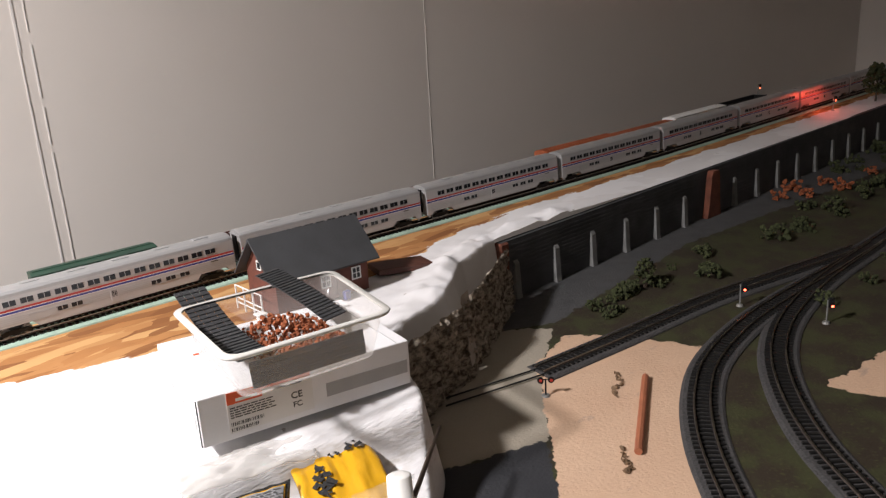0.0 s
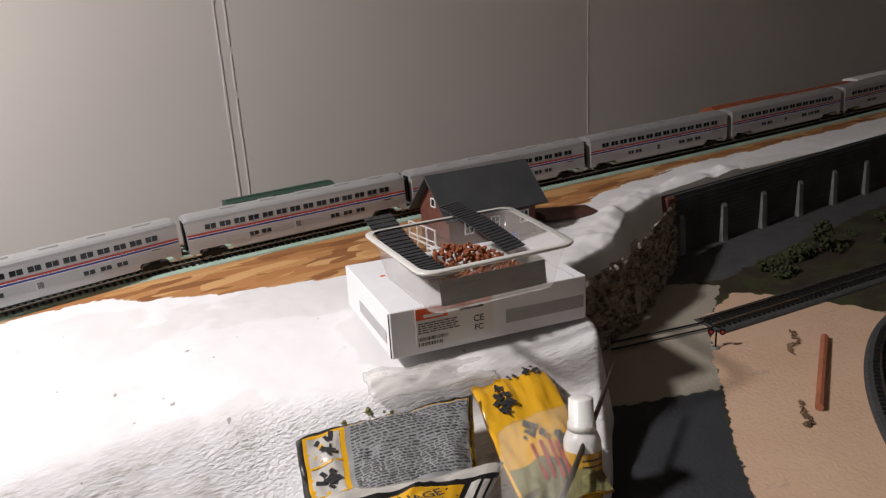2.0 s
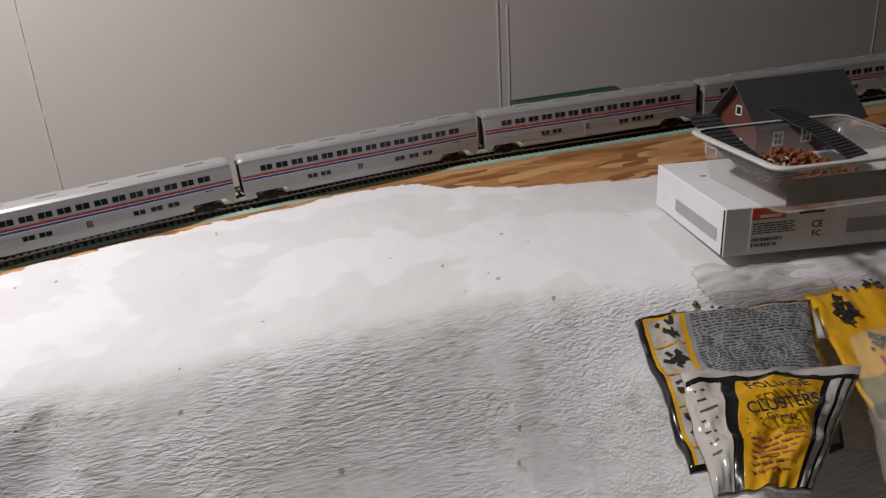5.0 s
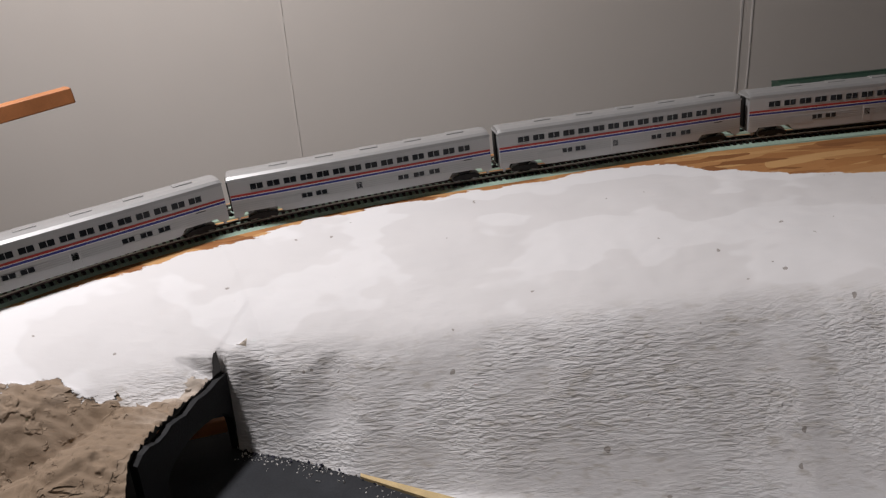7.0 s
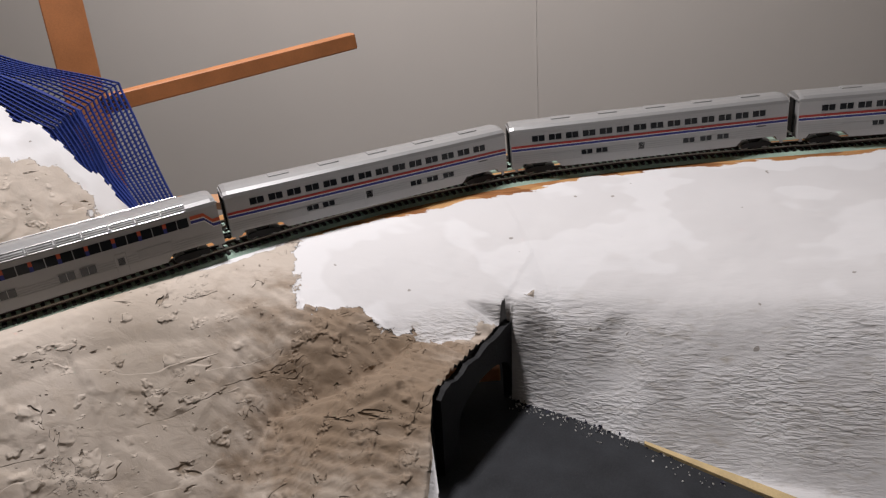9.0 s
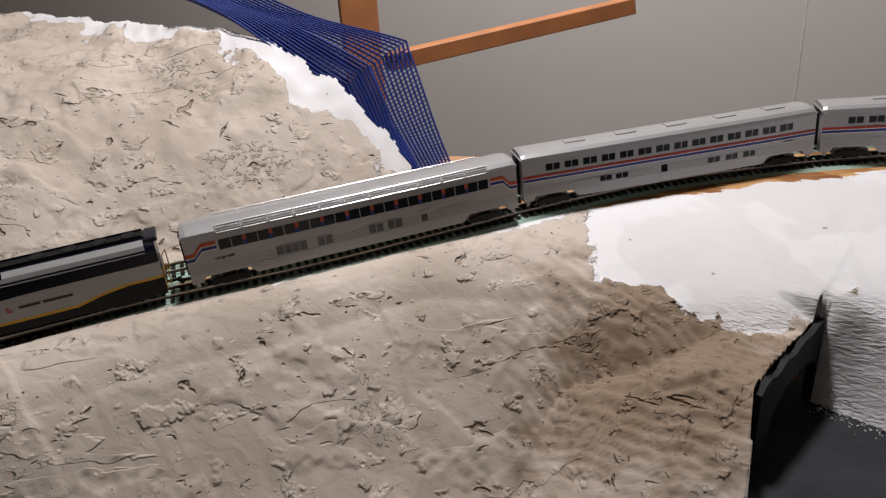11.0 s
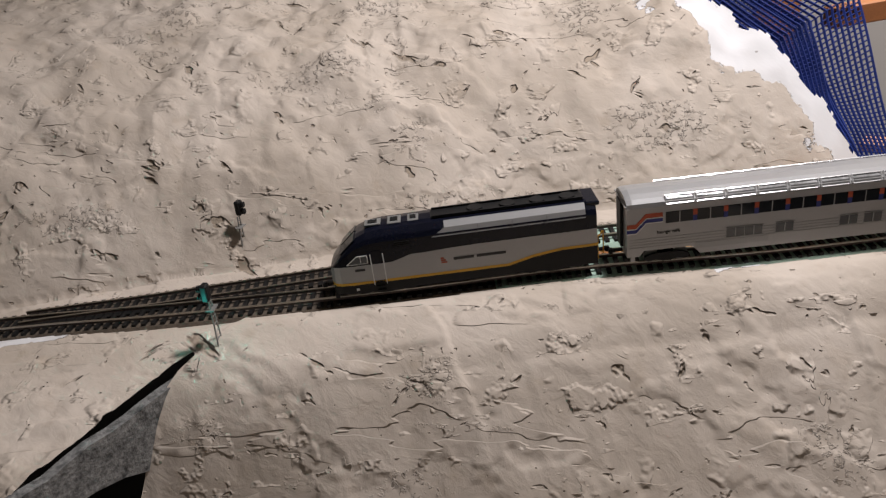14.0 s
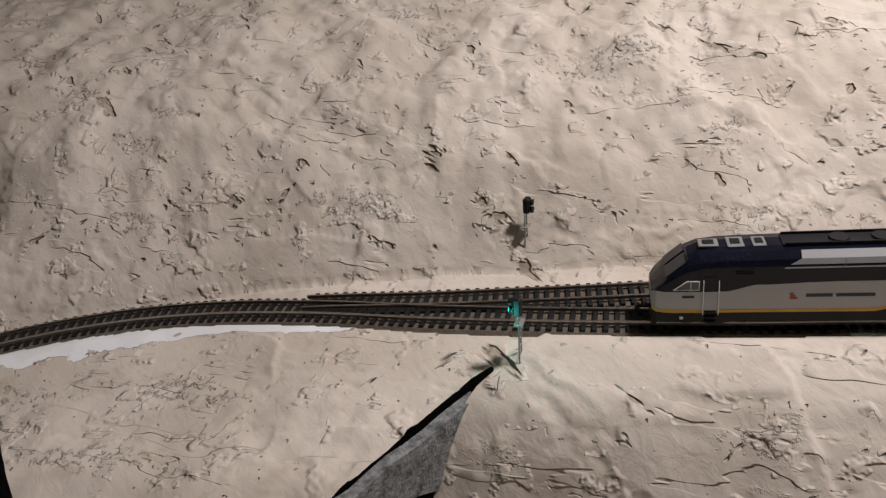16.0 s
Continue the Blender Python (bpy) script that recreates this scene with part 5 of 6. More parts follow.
carton()
TUB = [(0.029, 0.099), (0.0135, -0.042), (0.158, -0.052), (0.188, 0.089)]


def tub():
    e = empty("plastic_tub")
    c = Vector((sum(p[0] for p in TUB) / 4, sum(p[1] for p in TUB) / 4))

    def ring(f, z, n=5):
        P = [Vector(p) for p in TUB]
        out = []
        for i in range(4):
            p, a, b = P[i], P[i - 1], P[(i + 1) % 4]
            r = 0.016
            q0, q1 = p + (a - p).normalized() * r, p + (b - p).normalized() * r
            for k in range(n + 1):
                t = k / n
                q = (1 - t) ** 2 * q0 + 2 * t * (1 - t) * p + t * t * q1
                w = c + (q - c) * f
                out.append((w.x, w.y, z))
        return out
    z0, z1 = 0.0440, 0.0850
    wall = loft([ring(0.80, z0 + 0.001), ring(0.84, z0), ring(0.97, z1)], True, False)
    ob = part("wall", wall, M_TUB, e, smooth=True)
    ob.visible_shadow = False
    fl = bmesh.new()
    fl.faces.new([fl.verts.new(p) for p in ring(0.84, z0 + 0.0004)])
    part("base", fl, M_TUB, e)
    rim = loft([ring(0.965, z1 - 0.001), ring(1.03, z1 - 0.002), ring(1.045, z1), ring(1.03, z1 + 0.0012), ring(0.965, z1 + 0.001)], True, False)
    part("rim", rim, M_TUBRIM, e, "frosted white rim", smooth=True)
    return tagged(e, "clear plastic food tub with frosted rim holding scraps", "plastic tub")


tub()


def shingle_strip(a, b, width, sag, label, upright=False):
    """A dark strip of shingled sheet lying from rim to floor of the tub."""
    e = empty("shingle_strip")
    A, B = Vector(a), Vector(b)
    side = Vector((0, 0.12, 1)).normalized() * width / 2 if upright else (B - A).cross(Vector((0, 0, 1))).normalized() * width / 2
    n = 22
    for k in range(n):
        t0, t1 = k / n, (k + 1) / n
        f = lambda t: A.lerp(B, t) + Vector((0, 0, sag * math.sin(math.pi * t)))
        p, q = f(t0), f(t1)
        up = Vector((0, -0.0016, 0)) if upright else Vector((0, 0, 0.0016))
        for j in range(4):
            u0, u1 = -1 + 0.5 * j + 0.02, -0.5 + 0.5 * j - 0.02
            ring0 = [p + side * u0, p + side * u1, p + side * u1 + up * 0.4, p + side * u0 + up * 0.4]
            ring1 = [q + side * u0, q + side * u1, q + side * u1 + up, q + side * u0 + up]
            part("shingle", loft([ring0, ring1]), M_STRIP, e)
    return tagged(e, label, "shingle strip", "dark shingle strips")


shingle_strip((0.052, 0.118, 0.094), (0.050, -0.010, 0.066), 0.030, -0.010, "dark shingled strip leaning over the tub rim")
shingle_strip((0.128, 0.112, 0.094), (0.148, 0.022, 0.064), 0.028, 0.003, "dark shingled strip lying inside the tub")
rng = random.Random(9)
bm = bmesh.new()
for k in range(700):
    x, y = rng.uniform(0.065, 0.150), rng.uniform(-0.02, 0.080)
    hump = math.exp(-((x - 0.105) / 0.028) ** 2 - ((y - 0.055) / 0.03) ** 2)
    clump(bm, x, y, 0.0465 + (0.005 + 0.022 * hump) * rng.random(), rng.uniform(0.0014, 0.0030), rng)
tagged(part("foliage_scraps", bm, M_FOLIAGE), "rust-brown foliage foam scraps in the tub", "foliage foam", kind="stuff")
shingle_strip((0.038, -0.024, 0.0580), (0.140, -0.033, 0.0580), 0.022, 0.0, "dark shingled offcut standing along the tub wall", True)


# ---- depot ----
def depot():
    a = math.atan2(0.004, 0.147)
    e = empty("model_house", pose(0.243, 0.232, deck(0.243, 0.232) + 0.001, 0, 0, 1.0))
    L, D, eave, ridge = 0.128, 0.066, 0.049, 0.088
    part("wall", prism([(-D / 2, 0), (D / 2, 0), (D / 2, eave), (0, ridge - 0.004), (-D / 2, eave)], -L / 2, L / 2, "x"), M_BRICK, e)
    for sgn in (1, -1):
        run, rise = D / 2 + 0.012, ridge - eave + 0.008
        sl = [(0, ridge + 0.001), (sgn * run, ridge - rise), (sgn * run, ridge - rise - 0.002), (0, ridge - 0.002)]
        rf = part("roof", prism(sl, -L / 2 - 0.011, L / 2 + 0.011, "x"), M_ROOF, e, "dark grey sheet roof")
    for x in (-0.036, 0.002, 0.046):
        w = part("window", box(0.011, 0.0012, 0.014, x, -D / 2 - 0.0002, 0.018), M_GLASSDK, e)
        bm = bmesh.new()
        for dx, dz, sx, sz in ((0, -0.0008, 0.0136, 0.0016), (0, 0.0136, 0.0136, 0.0016), (-0.006, 0, 0.0014, 0.0140), (0.006, 0, 0.0014, 0.0140), (0, 0, 0.0008, 0.0140), (0, 0.0068, 0.011, 0.0008)):
            box(sx, 0.0014, sz, x + dx, -D / 2 - 0.0008, 0.018 + dz, bm=bm)
        part("frame", bm, M_WHITE, w, "white window frame")
    w = part("window", box(0.0012, 0.008, 0.009, -L / 2 - 0.0002, 0.0, 0.050), M_GLASSDK, e)
    bm = bmesh.new()
    for dy, dz, sy, sz in ((0, -0.0008, 0.010, 0.0014), (0, 0.0090, 0.010, 0.0014), (-0.0045, 0, 0.0012, 0.009), (0.0045, 0, 0.0012, 0.009)):
        box(0.0014, sy, sz, -L / 2 - 0.0008, dy, 0.050 + dz, bm=bm)
    part("frame", bm, M_WHITE, w, "white window frame")
    part("door", box(0.013, 0.0014, 0.027, 0.024, -D / 2 - 0.0003, 0.004), M_BRICK, e)
    part("bin", box(0.008, 0.007, 0.011, 0.022, -D / 2 - 0.012, 0.0, 0.0008), M_BLUE, e, "small blue bin")
    # white porch posts and rails at the gable
    for y in (-0.030, -0.010, 0.012, 0.032):
        part("porch_post", box(0.0016, 0.0016, 0.030, -L / 2 - 0.018, y, 0.0), M_WHITE, e)
    for z in (0.008, 0.014, 0.029):
        part("porch_rail", box(0.0012, 0.062, 0.0012, -L / 2 - 0.018, 0.001, z), M_WHITE, e)
    for k in range(3):
        part("step_board", box(0.012, 0.012, 0.0016, -L / 2 - 0.024, -0.036 - 0.006 * k, 0.010 - 0.0035 * k), M_WHITE, e)
    return tagged(e, "red-brown model depot with dark grey roof and white windows", "model house")


depot()
b = part("loading_platform", box(0.078, 0.040, 0.008, bev=0.0008, m=pose(0.375, 0.222, deck(0.375, 0.222) + 0.001, 0, 2.4, -14)), mat("brown_board", (0.075, 0.025, 0.015), 0.6, vary=0.25, scale=90), None)
tagged(b, "dark red-brown low platform beside the depot", "platform")


# ---- signals ----
def signal(p, h, lens, label, name="signal", faces=0.0, legs=True, flip=False):
    e = empty(name, pose(*p, 0, 0, faces))
    bm = cyl(0.005, 0.004, 0.003, None, 12)
    part("base", bm, M_GREYMETAL, e)
    if legs:
        for sgn in (1, -1):
            part("mast", rod((sgn * 0.0042, 0, 0.002), (sgn * 0.0016, 0, h * 0.8), 0.0006, 6), M_GREYMETAL, e)
        for k in range(7):
            z = 0.004 + h * 0.11 * k
            w = 0.0042 + (0.0016 - 0.0042) * z / (h * 0.8)
            part("rung", rod((-w, 0, z), (w, 0, z), 0.00035, 5), M_GREYMETAL, e)
        part("platform", box(0.010, 0.006, 0.0008, 0, 0, h * 0.62), M_GREYMETAL, e)
    else:
        part("mast", cyl(0.0011, 0.0010, h * 0.95, None, 8), M_GREYMETAL, e)
    head = part("signal_head", box(0.0075, 0.005, 0.013, 0.004, 0, h - 0.012, 0.001), M_BLACK, e)
    for k in range(2):
        z = h - 0.0025 - 0.0062 * k
        c = Matrix.Translation((0.004, -0.0030, z)) @ pose(0, 0, 0, 90)
        part("hood", cyl(0.0026, 0.0026, 0.0022, c, 12), M_BLACK, head)
        on = lens is not None and k == 1
        part("lens", cyl(0.0017, 0.0017, 0.0026, c, 12), lens if on else M_GLASSDK, head)
    return tagged(e, label, "railway signal", "railway signals")


signal((-1.336, -0.321, deck(-1.336, -0.321) - 0.003), 0.055, M_GLOWGRN, "grey ladder-mast railway signal showing green", faces=-50)
signal((-1.437, -0.230, deck(-1.437, -0.230) - 0.001), 0.058, None, "dark railway signal on ladder mast behind the track", faces=120)
signal((0.739, -0.065, low(0.739, -0.065)), 0.034, M_GLOWRED, "small grey railway signal showing red", faces=-45, legs=False)
signal((0.754, -0.174, low(0.754, -0.174)), 0.034, M_GLOWRED, "small grey railway signal showing red", faces=-45, legs=False)
signal((1.83, 0.268, deck(1.83, 0.268)), 0.036, M_GLOWRED, "small railway signal showing red beside the main track", faces=-55, legs=False)
signal((1.72, 0.415, deck(1.72, 0.415)), 0.075, M_GLOWRED, "railway signal showing red behind the freight cars", faces=-55, legs=False)
e = empty("crossing_signal", pose(0.378, -0.028, low(0.378, -0.028), 0, 0, -40))
part("base", cyl(0.005, 0.004, 0.002), M_GREYMETAL, e)
part("mast", cyl(0.0010, 0.0010, 0.020, None, 8), M_BLACK, e)
for sgn in (1, -1):
    hd = part("lamp", cyl(0.0036, 0.0036, 0.002, Matrix.Translation((sgn * 0.006, -0.001, 0.0205)) @ pose(0, 0, 0, 90), 14), M_BLACK, e)
    part("lens", cyl(0.0018, 0.0018, 0.0006, Matrix.Translation((sgn * 0.006, -0.003, 0.0205)) @ pose(0, 0, 0, 90), 12), M_RED, hd)
part("crossbar", box(0.012, 0.001, 0.001, 0, 0, 0.020), M_BLACK, e)
tagged(e, "black level-crossing flasher on unfinished ground", "crossing signal")

tagged(part("painted_stick", rod((0.481, -0.088, low(0.48, -0.09) + 0.004), (0.352, -0.168, low(0.35, -0.17) + 0.004), 0.004, 8), M_TWIG), "red-brown stick lying on the peach ground", "stick")


def scrub(n, span, seed, label, material, size=(0.006, 0.016)):
    rng = random.Random(seed)
    for k in range(n):
        x, y = rng.uniform(*span[0]), rng.uniform(*span[1])
        r = rng.uniform(*size)
        bm = bmesh.new()
        for j in range(26):
            a, q = rng.random() * 6.28, rng.random() ** 0.5
            clump(bm, x + math.cos(a) * q * r, y + math.sin(a) * q * r, low(x, y) + rng.random() * r * 1.1, r * rng.uniform(0.14, 0.3), rng)
        tagged(part("bush", bm, material), label, "bush", "model bushes")


scrub(12, ((0.58, 0.75), (0.045, 0.085)), 1, "dark green foam bush beside the branch track", M_LEAF)
scrub(26, ((0.8, 1.9), (0.0, 0.16)), 2, "dark green foam bush below the retaining wall", M_LEAF, (0.008, 0.026))
scrub(6, ((1.25, 1.6), (0.05, 0.16)), 3, "rust-coloured foam bush below the retaining wall", M_FOLIAGE, (0.012, 0.022))
scrub(10, ((0.8, 1.6), (-0.3, -0.13)), 4, "dark green foam bush between the tracks", M_LEAF)


def tree(x, y, z, h, label):
    e = empty("model_tree", Matrix.Translation((x, y, z)))
    rng = random.Random(int(x * 999))
    part("trunk", cyl(0.003, 0.0012, h * 0.8, None, 8), M_STICK, e)
    bm = bmesh.new()
    for k in range(7):
        a = rng.random() * 6.28
        z0 = h * rng.uniform(0.3, 0.7)
        rod((0, 0, z0), (math.cos(a) * h * 0.3, math.sin(a) * h * 0.3, z0 + h * 0.2), 0.0007, 5, bm)
    part("limbs", bm, M_STICK, e)
    bm = bmesh.new()
    for k in range(170):
        a, q, t = rng.random() * 6.28, rng.random() ** 0.5, rng.uniform(0.25, 1.0)
        r = h * 0.36 * q * math.sin(math.pi * min(1, t * 0.85 + 0.1)) ** 0.6
        clump(bm, math.cos(a) * r, math.sin(a) * r, h * t, h * rng.uniform(0.03, 0.07), rng)
    part("crown", bm, M_LEAF, e)
    return tagged(e, label, "tree", "model trees")


tree(2.02, 0.235, deck(2.02, 0.235), 0.10, "dark foam model tree beside the main track")
tree(2.12, 0.20, deck(2.12, 0.2), 0.085, "dark foam model tree beside the main track")
tree(0.72, 0.075, low(0.72, 0.075), 0.045, "dark green model tree below the retaining wall")

def frame_of(o, xdir, ydir):
    x = Vector(xdir).normalized()
    z = x.cross(Vector(ydir)).normalized()
    y = z.cross(x)
    return Matrix(((x.x, y.x, z.x, o[0]), (x.y, y.y, z.y, o[1]), (x.z, y.z, z.z, o[2]), (0, 0, 0, 1)))


# ---- lumber and blue mesh at the unfinished corner ----
tagged(part("lumber_bar", box(0.31, 0.019, 0.019, 0.155, 0, -0.0095, 0.0012, m=frame_of((-0.893, 0.450, 0.110), (-0.222, -0.188, -0.032), (0.188, -0.222, 0))), M_WOOD), "bare pine lumber bar held level above the deck", "lumber")
tagged(part("lumber_post", box(0.046, 0.019, 0.62, bev=0.0012, m=pose(-1.205, 0.330, -0.06, 0, 0, 38)), M_WOOD), "upright pine lumber post behind the blue mesh", "lumber")
tagged(part("lumber_bar", box(0.13, 0.03, 0.010, bev=0.001, m=pose(-1.02, 0.285, deck(-1.02, 0.285) - 0.012, 0, -2, 2)), mat("pale_lumber", (0.52, 0.28, 0.15), 0.6, vary=0.15, scale=30)), "pale lumber offcut behind the rear track", "lumber")


def blue_mesh():
    """Woven blue strips draped over the lumber where the hill shell ends."""
    verts, faces = [], []

    def wire(a, b, r):
        """A four-sided strand from a to b."""
        d = (b - a).normalized()
        p = d.orthogonal().normalized() * r
        q = d.cross(p)
        k = len(verts)
        for c in (a, b):
            verts.extend((c + p, c + q, c - p, c - q))
        for i in range(4):
            j = (i + 1) % 4
            faces.append((k + i, k + j, k + 4 + j, k + 4 + i))

    def surf(u, v):
        # u along the strip from deck to bar and on up the post, v across it
        if u < 1:
            a = Vector((-1.092, 0.176, -0.046)).lerp(Vector((-1.158, 0.190, 0.060)), u)
            b = Vector((-1.035, 0.218, -0.042)).lerp(Vector((-1.107, 0.262, 0.088)), u)
        else:
            a = Vector((-1.158, 0.190, 0.060)).lerp(Vector((-1.360, 0.188, 0.165)), u - 1)
            b = Vector((-1.107, 0.262, 0.092)).lerp(Vector((-1.340, 0.270, 0.165)), u - 1)
        p = a.lerp(b, v)
        return p + Vector((0.0, 0.0, 0.006 * math.sin(v * 3.1 + u * 5)))
    nu, nv = 72, 17
    r = 0.0007
    for layer in range(3):
        # the strip is folded over itself along its inner half
        v1, off = (1.0, 0.0) if layer == 0 else (0.46, 0.0035 * layer)
        n = nv if layer == 0 else 10
        place = lambda u, v: surf(u, v * v1) + Vector((0.4 * off * math.sin(u * 7 + layer), -off, off * 0.6))
        shift = 0.3 * layer / nu
        for i in range(nu + 1):
            for j in range(n):
                wire(place(2 * i / nu + shift, j / n), place(2 * i / nu + shift, (j + 1) / n), r)
        for j in range(n + 1):
            for i in range(nu):
                wire(place(2 * i / nu, j / n), place(2 * (i + 1) / nu, j / n), r * 1.9)
    me = bpy.data.meshes.new("wire_mesh")
    me.from_pydata([tuple(v) for v in verts], [], faces)
    me.materials.append(M_MESH)
    return new("wire_mesh", me)


tagged(blue_mesh(), "blue plastic mesh strips draped over bare lumber", "mesh", kind="stuff")


# ---- bags, bottle and brush in front of the carton ----
def pouch(name, place, w, h, layers, label, puff=0.006, seed=1, taper=0.0, lean=0.0):
    """A crumpled bag lying on the slope; layers are printed panels (x0, x1, y0, y1, material, name) in 0..1."""
    e = empty(name, place)
    n, k = 26, 30

    def top(u, v, lift):
        x, y = (u - 0.5) * w * (1 - taper * (1 - v)) + v * h * lean, v * h
        z = puff * math.sin(math.pi * min(max(u, 0), 1)) ** 0.6 * math.sin(math.pi * min(1, max(0, v) * 0.9 + 0.08)) ** 0.6
        z += 0.0065 * noise.noise(Vector((u * 3.2 + seed, v * 3.6, seed))) + 0.0014 * noise.noise(Vector((u * 21 + v * 9, v * 13 - u * 6, seed))) + 0.0026 * noise.noise(Vector((u * 9 + seed, v * 8, seed * 2)))
        return (x + 0.002 * noise.noise(Vector((v * 5, seed, 0))), y + 0.003 * noise.noise(Vector((u * 4, seed, 3))), z + lift)
    for q, (x0, x1, y0, y1, mt, nm) in enumerate(layers):
        rings = []
        lift = 0.0006 * (q > 0) + 0.00035 * q
        for i in range(n + 1):
            u = x0 + (x1 - x0) * i / n
            rings.append([top(u, y0 + (y1 - y0) * j / k, lift) for j in range(k + 1)])
        bm = loft(rings, False, False)
        if q == 0:
            lowv = bmesh.ops.extrude_face_region(bm, geom=bm.faces[:])
            for v in lowv["geom"]:
                if isinstance(v, bmesh.types.BMVert):
                    v.co.z -= 0.003
            bmesh.ops.recalc_face_normals(bm, faces=bm.faces[:])
        part(nm, bm, mt, e, smooth=True)
    return e, top


# printed back of one bag, lying up the slope
back = frame_of((-0.0866, -0.1817, -0.0529), (0.9964, -0.0823, -0.0214), (0.0850, 0.9643, 0.2507))
e, top = pouch("foliage_bag", back, 0.149, 0.138, [(0, 1, 0, 1, M_BAGB, "sheet"), (0.03, 0.97, 0.02, 0.975, M_BAGY, "yellow_border"), (0.05, 0.22, 0.02, 0.955, M_BAGW, "picture_column"), (0.25, 0.96, 0.02, 0.965, M_BAGG, "text_panel")], "", seed=1, taper=0.30, lean=0.322)
rng = random.Random(4)
M_PRINT = mat("small_print", (0.10, 0.10, 0.10), 0.4, vary=0.1, bump=0.0)
for r in range(24):
    v = 0.94 - 0.0205 * r
    u = 0.28
    while u < 0.92:
        l = rng.uniform(0.015, 0.05)
        a, b = Vector(top(u, v, 0.0019)), Vector(top(u + l, v, 0.0019))
        bm = loft([[p, p + Vector((0, 0.0011, 0)), p + Vector((0, 0.0011, 0.0001)), p + Vector((0, 0, 0.0001))] for p in (a, b)])
        part("text_bar", bm, M_PRINT, e)
        u += l + 0.010
for k in range(4):
    v = 0.78 - 0.22 * k
    rings = [[top(u, vv, 0.0018) for vv in (v - 0.012, v)] for u in (0.05, 0.1, 0.16, 0.22)]
    part("divider", loft(rings, False, False), M_BAGY, e)
    bm = bmesh.new()
    for j in range(9):
        c = Vector(top(0.09 + 0.09 * rng.random(), v + 0.05 + 0.11 * rng.random(), 0.0019))
        m = Matrix.Translation(c) @ pose(0, 0, 0, 0, 0, rng.uniform(0, 180))
        box(rng.uniform(0.004, 0.011), rng.uniform(0.0015, 0.004), 0.0002, bm=bm, m=m)
    part("picture", bm, M_INK, e)
tagged(e, "crumpled bag back with small print and picture column", "bag", "scenery bags")

FW, FH, FTAPER, FLEAN = 0.128, 0.096, 0.55, 0.488
front = frame_of((-0.1128, -0.2110, -0.0495), (0.9787, -0.1988, -0.0517), (0.2054, 0.9472, 0.2463))
e, top = pouch("foliage_bag", front, FW, FH, [(0, 1, 0, 1, M_BAGW, "sheet"), (0.0, 1.0, 0.86, 0.90, M_BAGB, "black_band"), (0.20, 0.98, 0, 0.86, M_BAGB, "black_panel"), (0.27, 0.80, 0, 0.84, M_BAGY, "yellow_panel"), (0.84, 0.90, 0, 0.85, M_BAGW, "white_stripe"), (0.925, 0.965, 0, 0.84, M_BAGW, "white_stripe"), (0.0, 0.19, 0, 0.85, M_BAGW, "side_panel")], "", 0.012, 2, FTAPER, FLEAN)


def on_bag(text, size, u, v, mt, turn=0.0):
    p = Vector(top(u, v, 0.0042))
    a, b = Vector(top(u, v, 0)), Vector(top(u + 0.5, v, 0))
    ob = lettering_mesh(text, size, frame_of(p + Vector((0, 0, 0.0004)), b - a, Vector(top(u, v + 0.1, 0)) - Vector(top(u, v, 0))) @ pose(0, 0, 0, 0, 0, turn), mt, e)
    # the print follows the crumpled film
    m = ob.matrix_local.copy()
    back_m = m.inverted()
    for vert in ob.data.vertices:
        q = m @ vert.co
        vv = q.y / FH
        uu = (q.x - q.y * FLEAN) / (FW * (1 - FTAPER * (1 - vv))) + 0.5
        q.z = top(uu, vv, 0.0023)[2] + 0.00005 * (vert.co.z > 0)
        vert.co = back_m @ q


on_bag("FOLIAGE", 0.0112, 0.30, 0.625, M_INK, 5)
on_bag("CLUSTERS", 0.0106, 0.30, 0.505, M_INK, 5)
on_bag("Green", 0.0075, 0.42, 0.415, M_INK, 5)
for r in range(6):
    u = 0.33
    while u < 0.70:
        l = rng.uniform(0.04, 0.10)
        a, b = Vector(top(u, 0.34 - 0.05 * r, 0.0024)), Vector(top(u + l, 0.34 - 0.05 * r, 0.0024))
        part("text_bar", loft([[p, p + Vector((0, 0.0013, 0)), p + Vector((0, 0.0013, 0.0001)), p + Vector((0, 0, 0.0001))] for p in (a, b)]), M_TWIG, e)
        u += l + 0.015
for r in range(7):
    a, b = Vector(top(0.04, 0.78 - 0.09 * r, 0.0032)), Vector(top(0.04 + rng.uniform(0.05, 0.12), 0.78 - 0.09 * r, 0.0032))
    part("text_bar", loft([[p, p + Vector((0, 0.0015, 0)), p + Vector((0, 0.0015, 0.0001)), p + Vector((0, 0, 0.0001))] for p in (a, b)]), M_INK, e)
tagged(e, "folded clear bag printed yellow and black for foam foliage", "bag", "scenery bags")

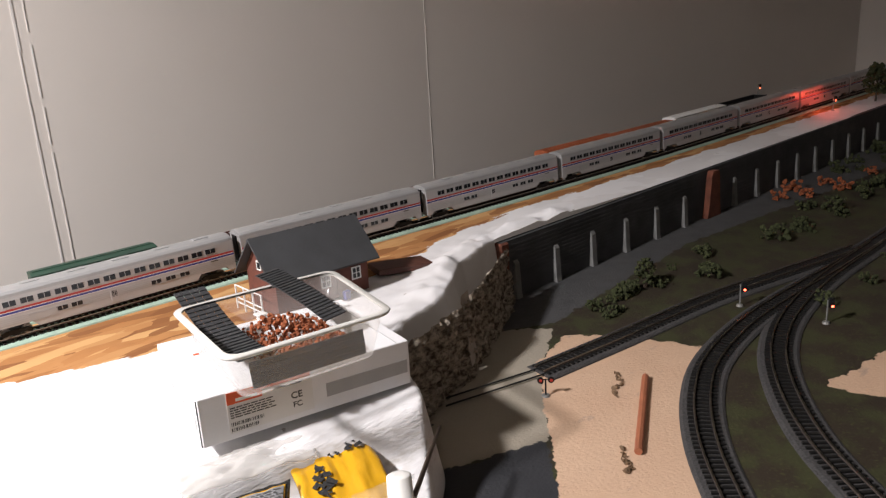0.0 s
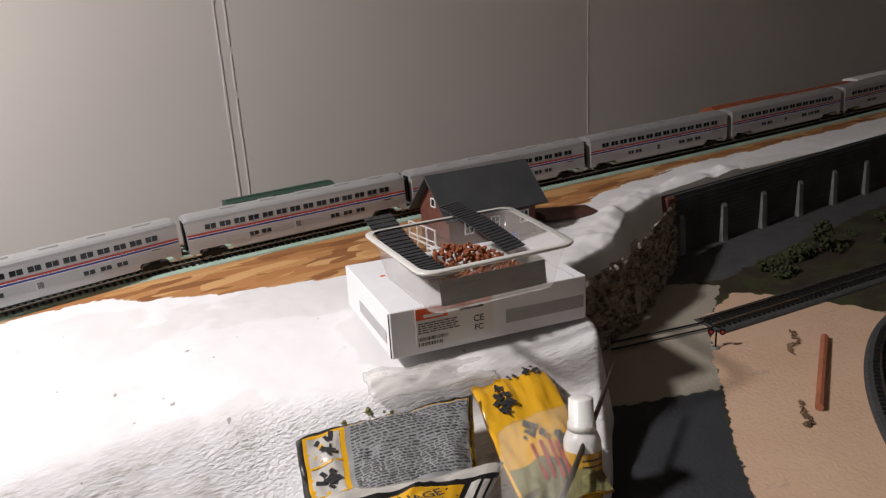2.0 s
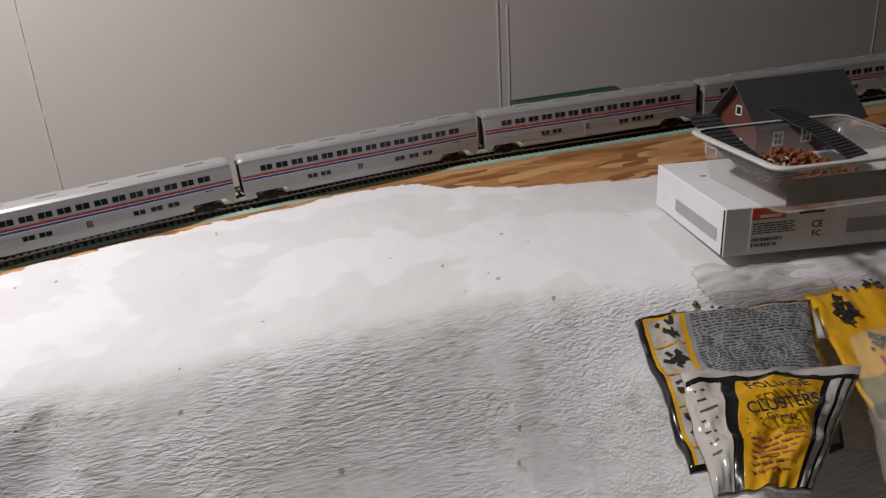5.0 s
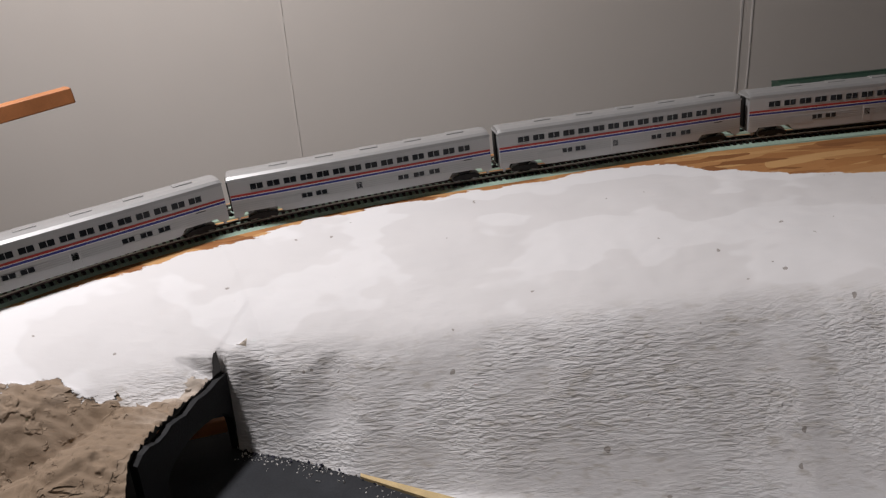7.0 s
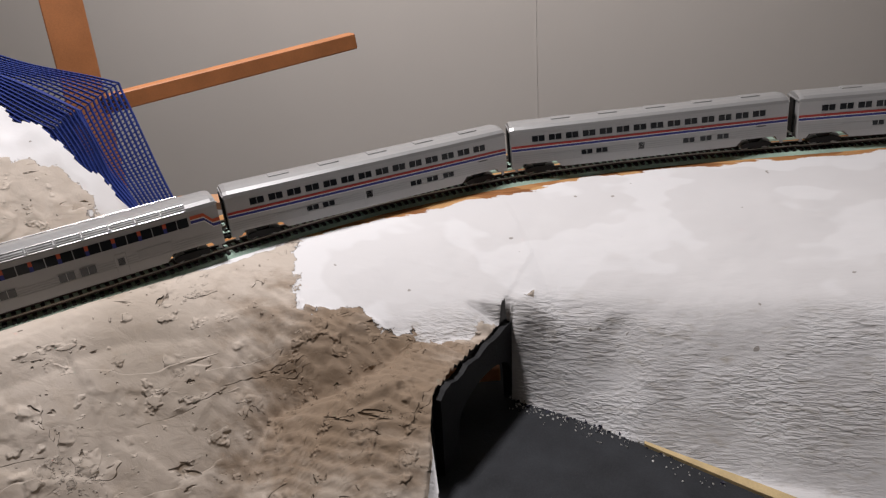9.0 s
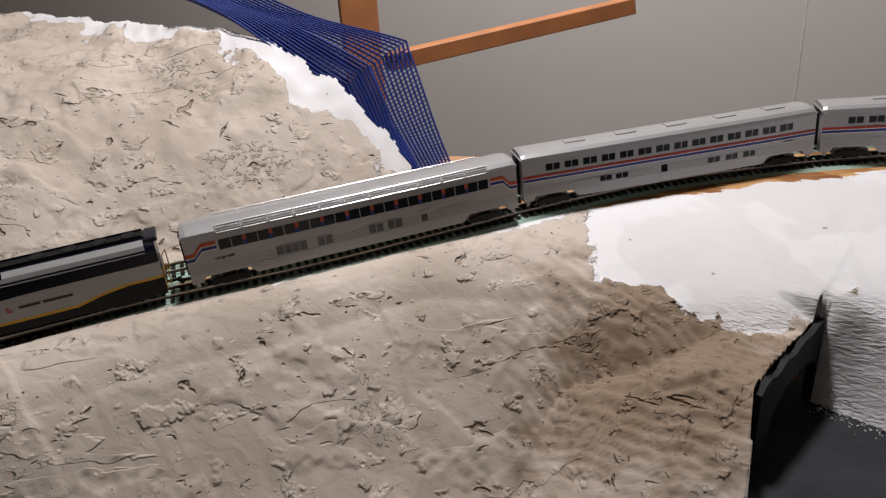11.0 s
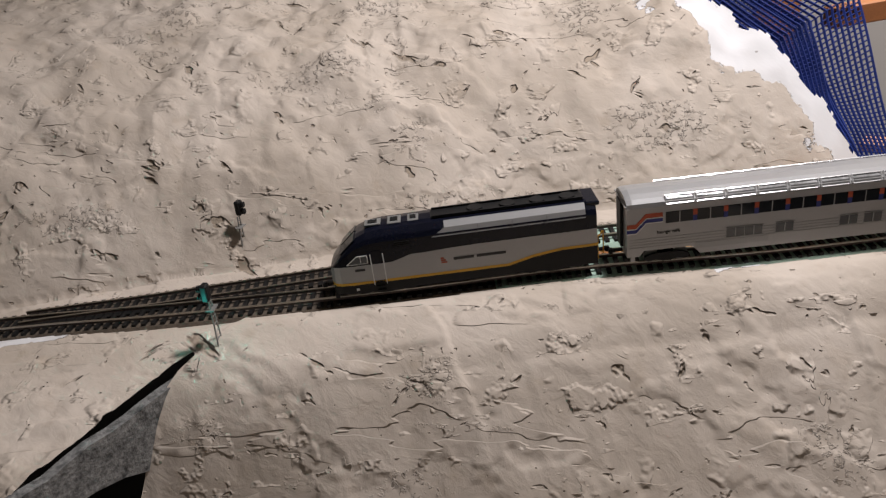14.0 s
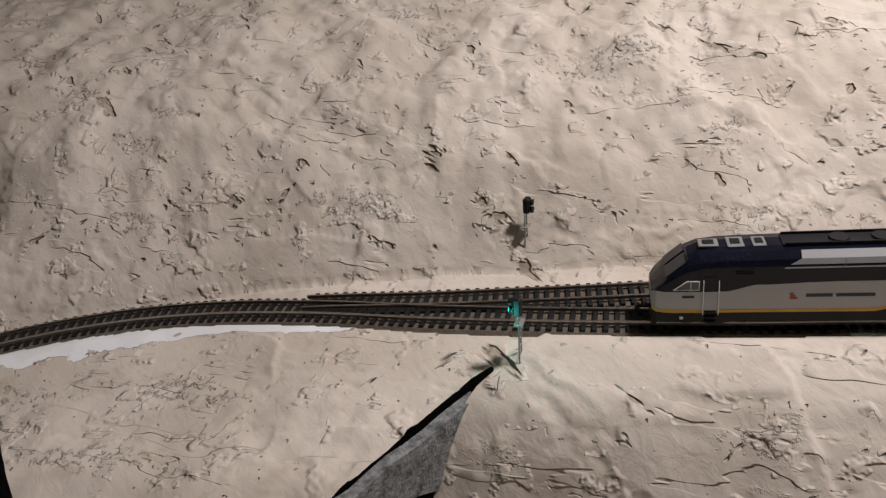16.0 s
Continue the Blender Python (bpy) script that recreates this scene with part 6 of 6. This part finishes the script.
third = frame_of((0.058, -0.165, -0.066), (1, -0.25, -0.02), (0.26, 1, 0.34))
e, top = pouch("tree_bag", third, 0.072, 0.165, [(0, 1, 0, 1, M_BAGY, "sheet"), (0.02, 0.98, 0.0, 0.22, M_OLIVE, "clear_part")], "", 0.004, 3)
for cu, cv, sz in ((0.28, 0.62, 0.030), (0.42, 0.40, 0.022), (0.52, 0.80, 0.013), (0.76, 0.83, 0.024), (0.70, 0.30, 0.02)):
    bm = bmesh.new()
    for j in range(22):
        t = rng.random()
        c = Vector(top(cu + rng.uniform(-1, 1) * sz * 6 * (1 - t) * 0.9, cv + (t - 0.5) * sz * 6, 0.0020))
        box(rng.uniform(0.3, 0.8) * sz * 0.4, rng.uniform(0.1, 0.3) * sz * 0.5, 0.0002, bm=bm, m=Matrix.Translation(c) @ pose(0, 0, 0, 0, 0, rng.uniform(-60, 60)))
    part("tree_picture", bm, M_INK, e)
for k in range(4):
    a, b = Vector(top(0.32 + 0.09 * k, 0.10, 0.0022)), Vector(top(0.34 + 0.09 * k, 0.30, 0.0022))
    part("red_bar", loft([[p, p + Vector((0.003, 0, 0)), p + Vector((0.003, 0, 0.0001)), p + Vector((0, 0, 0.0001))] for p in (a, b)]), M_RED, e)
tagged(e, "yellow bag printed with dark tree pictures", "bag", "scenery bags")


def bottle():
    e = empty("glue_bottle", pose(0.086, -0.148, -0.092, -10, 6, 0))
    prof = [(0.0135, 0.0), (0.0145, 0.002), (0.0145, 0.052), (0.0125, 0.058), (0.0095, 0.061), (0.0095, 0.062)]
    ring = lambda r, z: [(r * math.cos(a * math.tau / 24), r * math.sin(a * math.tau / 24), z) for a in range(24)]
    part("body", loft([ring(r, z) for r, z in prof]), M_CAP, e, smooth=True)
    part("label", loft([ring(0.0148, 0.008), ring(0.0148, 0.046)], True, False), M_BAGY, e, "yellow bottle label", smooth=True)
    for k in range(5):
        part("text_bar", loft([[(0.0150 * math.cos(a), 0.0150 * math.sin(a), 0.040 - 0.005 * k), (0.0150 * math.cos(a), 0.0150 * math.sin(a), 0.0415 - 0.005 * k)] for a in (-2.3, -2.0, -1.7, -1.4, -1.1)], False, False), M_INK, e)
    cap = loft([ring(0.0112, 0.061), ring(0.0112, 0.066), ring(0.0100, 0.0665), ring(0.0095, 0.085), ring(0.0080, 0.086), ring(0.003, 0.0862)])
    part("cap", cap, M_CAP, e, "white flip cap", smooth=True)
    return tagged(e, "white bottle with yellow label and flip cap", "bottle")


bottle()
br = empty("paint_brush")
part("handle", loft([[Vector(p) + Vector((r * math.cos(a * 0.7854), 0, r * math.sin(a * 0.7854))) for a in range(8)] for p, r in (((0.176, -0.085, -0.020), 0.0022), ((0.12, -0.125, -0.030), 0.0032), ((0.055, -0.168, -0.046), 0.0034), ((0.022, -0.188, -0.054), 0.0030))]), M_STICK, br, smooth=True)
part("ferrule", rod((0.022, -0.188, -0.054), (0.004, -0.199, -0.058), 0.0034, 10), M_GREYMETAL, br)
tagged(br, "dark wooden brush handle leaning across the bags", "paint brush")
bm = bmesh.new()
rng = random.Random(12)
for k in range(90):
    clump(bm, rng.gauss(0.02, 0.028), rng.gauss(-0.018, 0.007), -0.036 + rng.random() * 0.008, rng.uniform(0.0012, 0.003), rng)
tagged(part("foam_crumbs", bm, M_OLIVE), "olive foam crumbs spilled from the bag", "foam crumbs", kind="stuff")


# clear poly bag lying over the bottle and the yellow bag
M_POLY = glass("clear_poly_bag", (0.62, 0.60, 0.54), 0.10, 0.13)
cover = frame_of((-0.0254, -0.2380, -0.0525), (0.9989, -0.0445, -0.0116), (0.0460, 0.9668, 0.2514))
e, top = pouch("poly_bag", cover, 0.091, 0.128, [(0, 1, 0, 1, M_POLY, "sheet")], "", 0.022, 7, 0.50, 0.732)
tagged(e, "clear crumpled plastic bag over the bottle and brush", "bag", "scenery bags")
for ob_ in e.children:
    ob_.visible_shadow = False

# brown glue smears on the peach ground
M_SMEAR = mat("brown_smear", (0.16, 0.10, 0.055), 0.8, vary=0.5, scale=200, bump=0.5)
rng = random.Random(21)
for path in ([(0.47, -0.055), (0.455, -0.075), (0.437, -0.075), (0.425, -0.090)], [(0.352, -0.150), (0.335, -0.166), (0.328, -0.178), (0.320, -0.176)]):
    bm = bmesh.new()
    for (ax, ay), (bx, by) in zip(path, path[1:]):
        for k in range(9):
            t = k / 9
            clump(bm, ax + (bx - ax) * t + rng.gauss(0, 0.0012), ay + (by - ay) * t + rng.gauss(0, 0.0012), low(ax, ay) + 0.0006, rng.uniform(0.0015, 0.0038), rng, 0.25)
    tagged(part("glue_smear", bm, M_SMEAR), "dried brown smear on the peach ground", "smear", "dried smears")

# crumpled film between the carton and the bags
film_at = frame_of((0.0229, -0.0389, -0.0177), (0.9877, -0.1515, -0.0394), (0.1565, 0.9559, 0.2485))
e, top = pouch("plastic_film", film_at, 0.109, 0.034, [(0, 1, 0, 1, glass("cloudy_film", (0.72, 0.70, 0.66), 0.2, 0.35), "sheet")], "", 0.006, 11, 0.0, -0.05)
tagged(e, "cloudy crumpled plastic film in front of the carton", "plastic film")
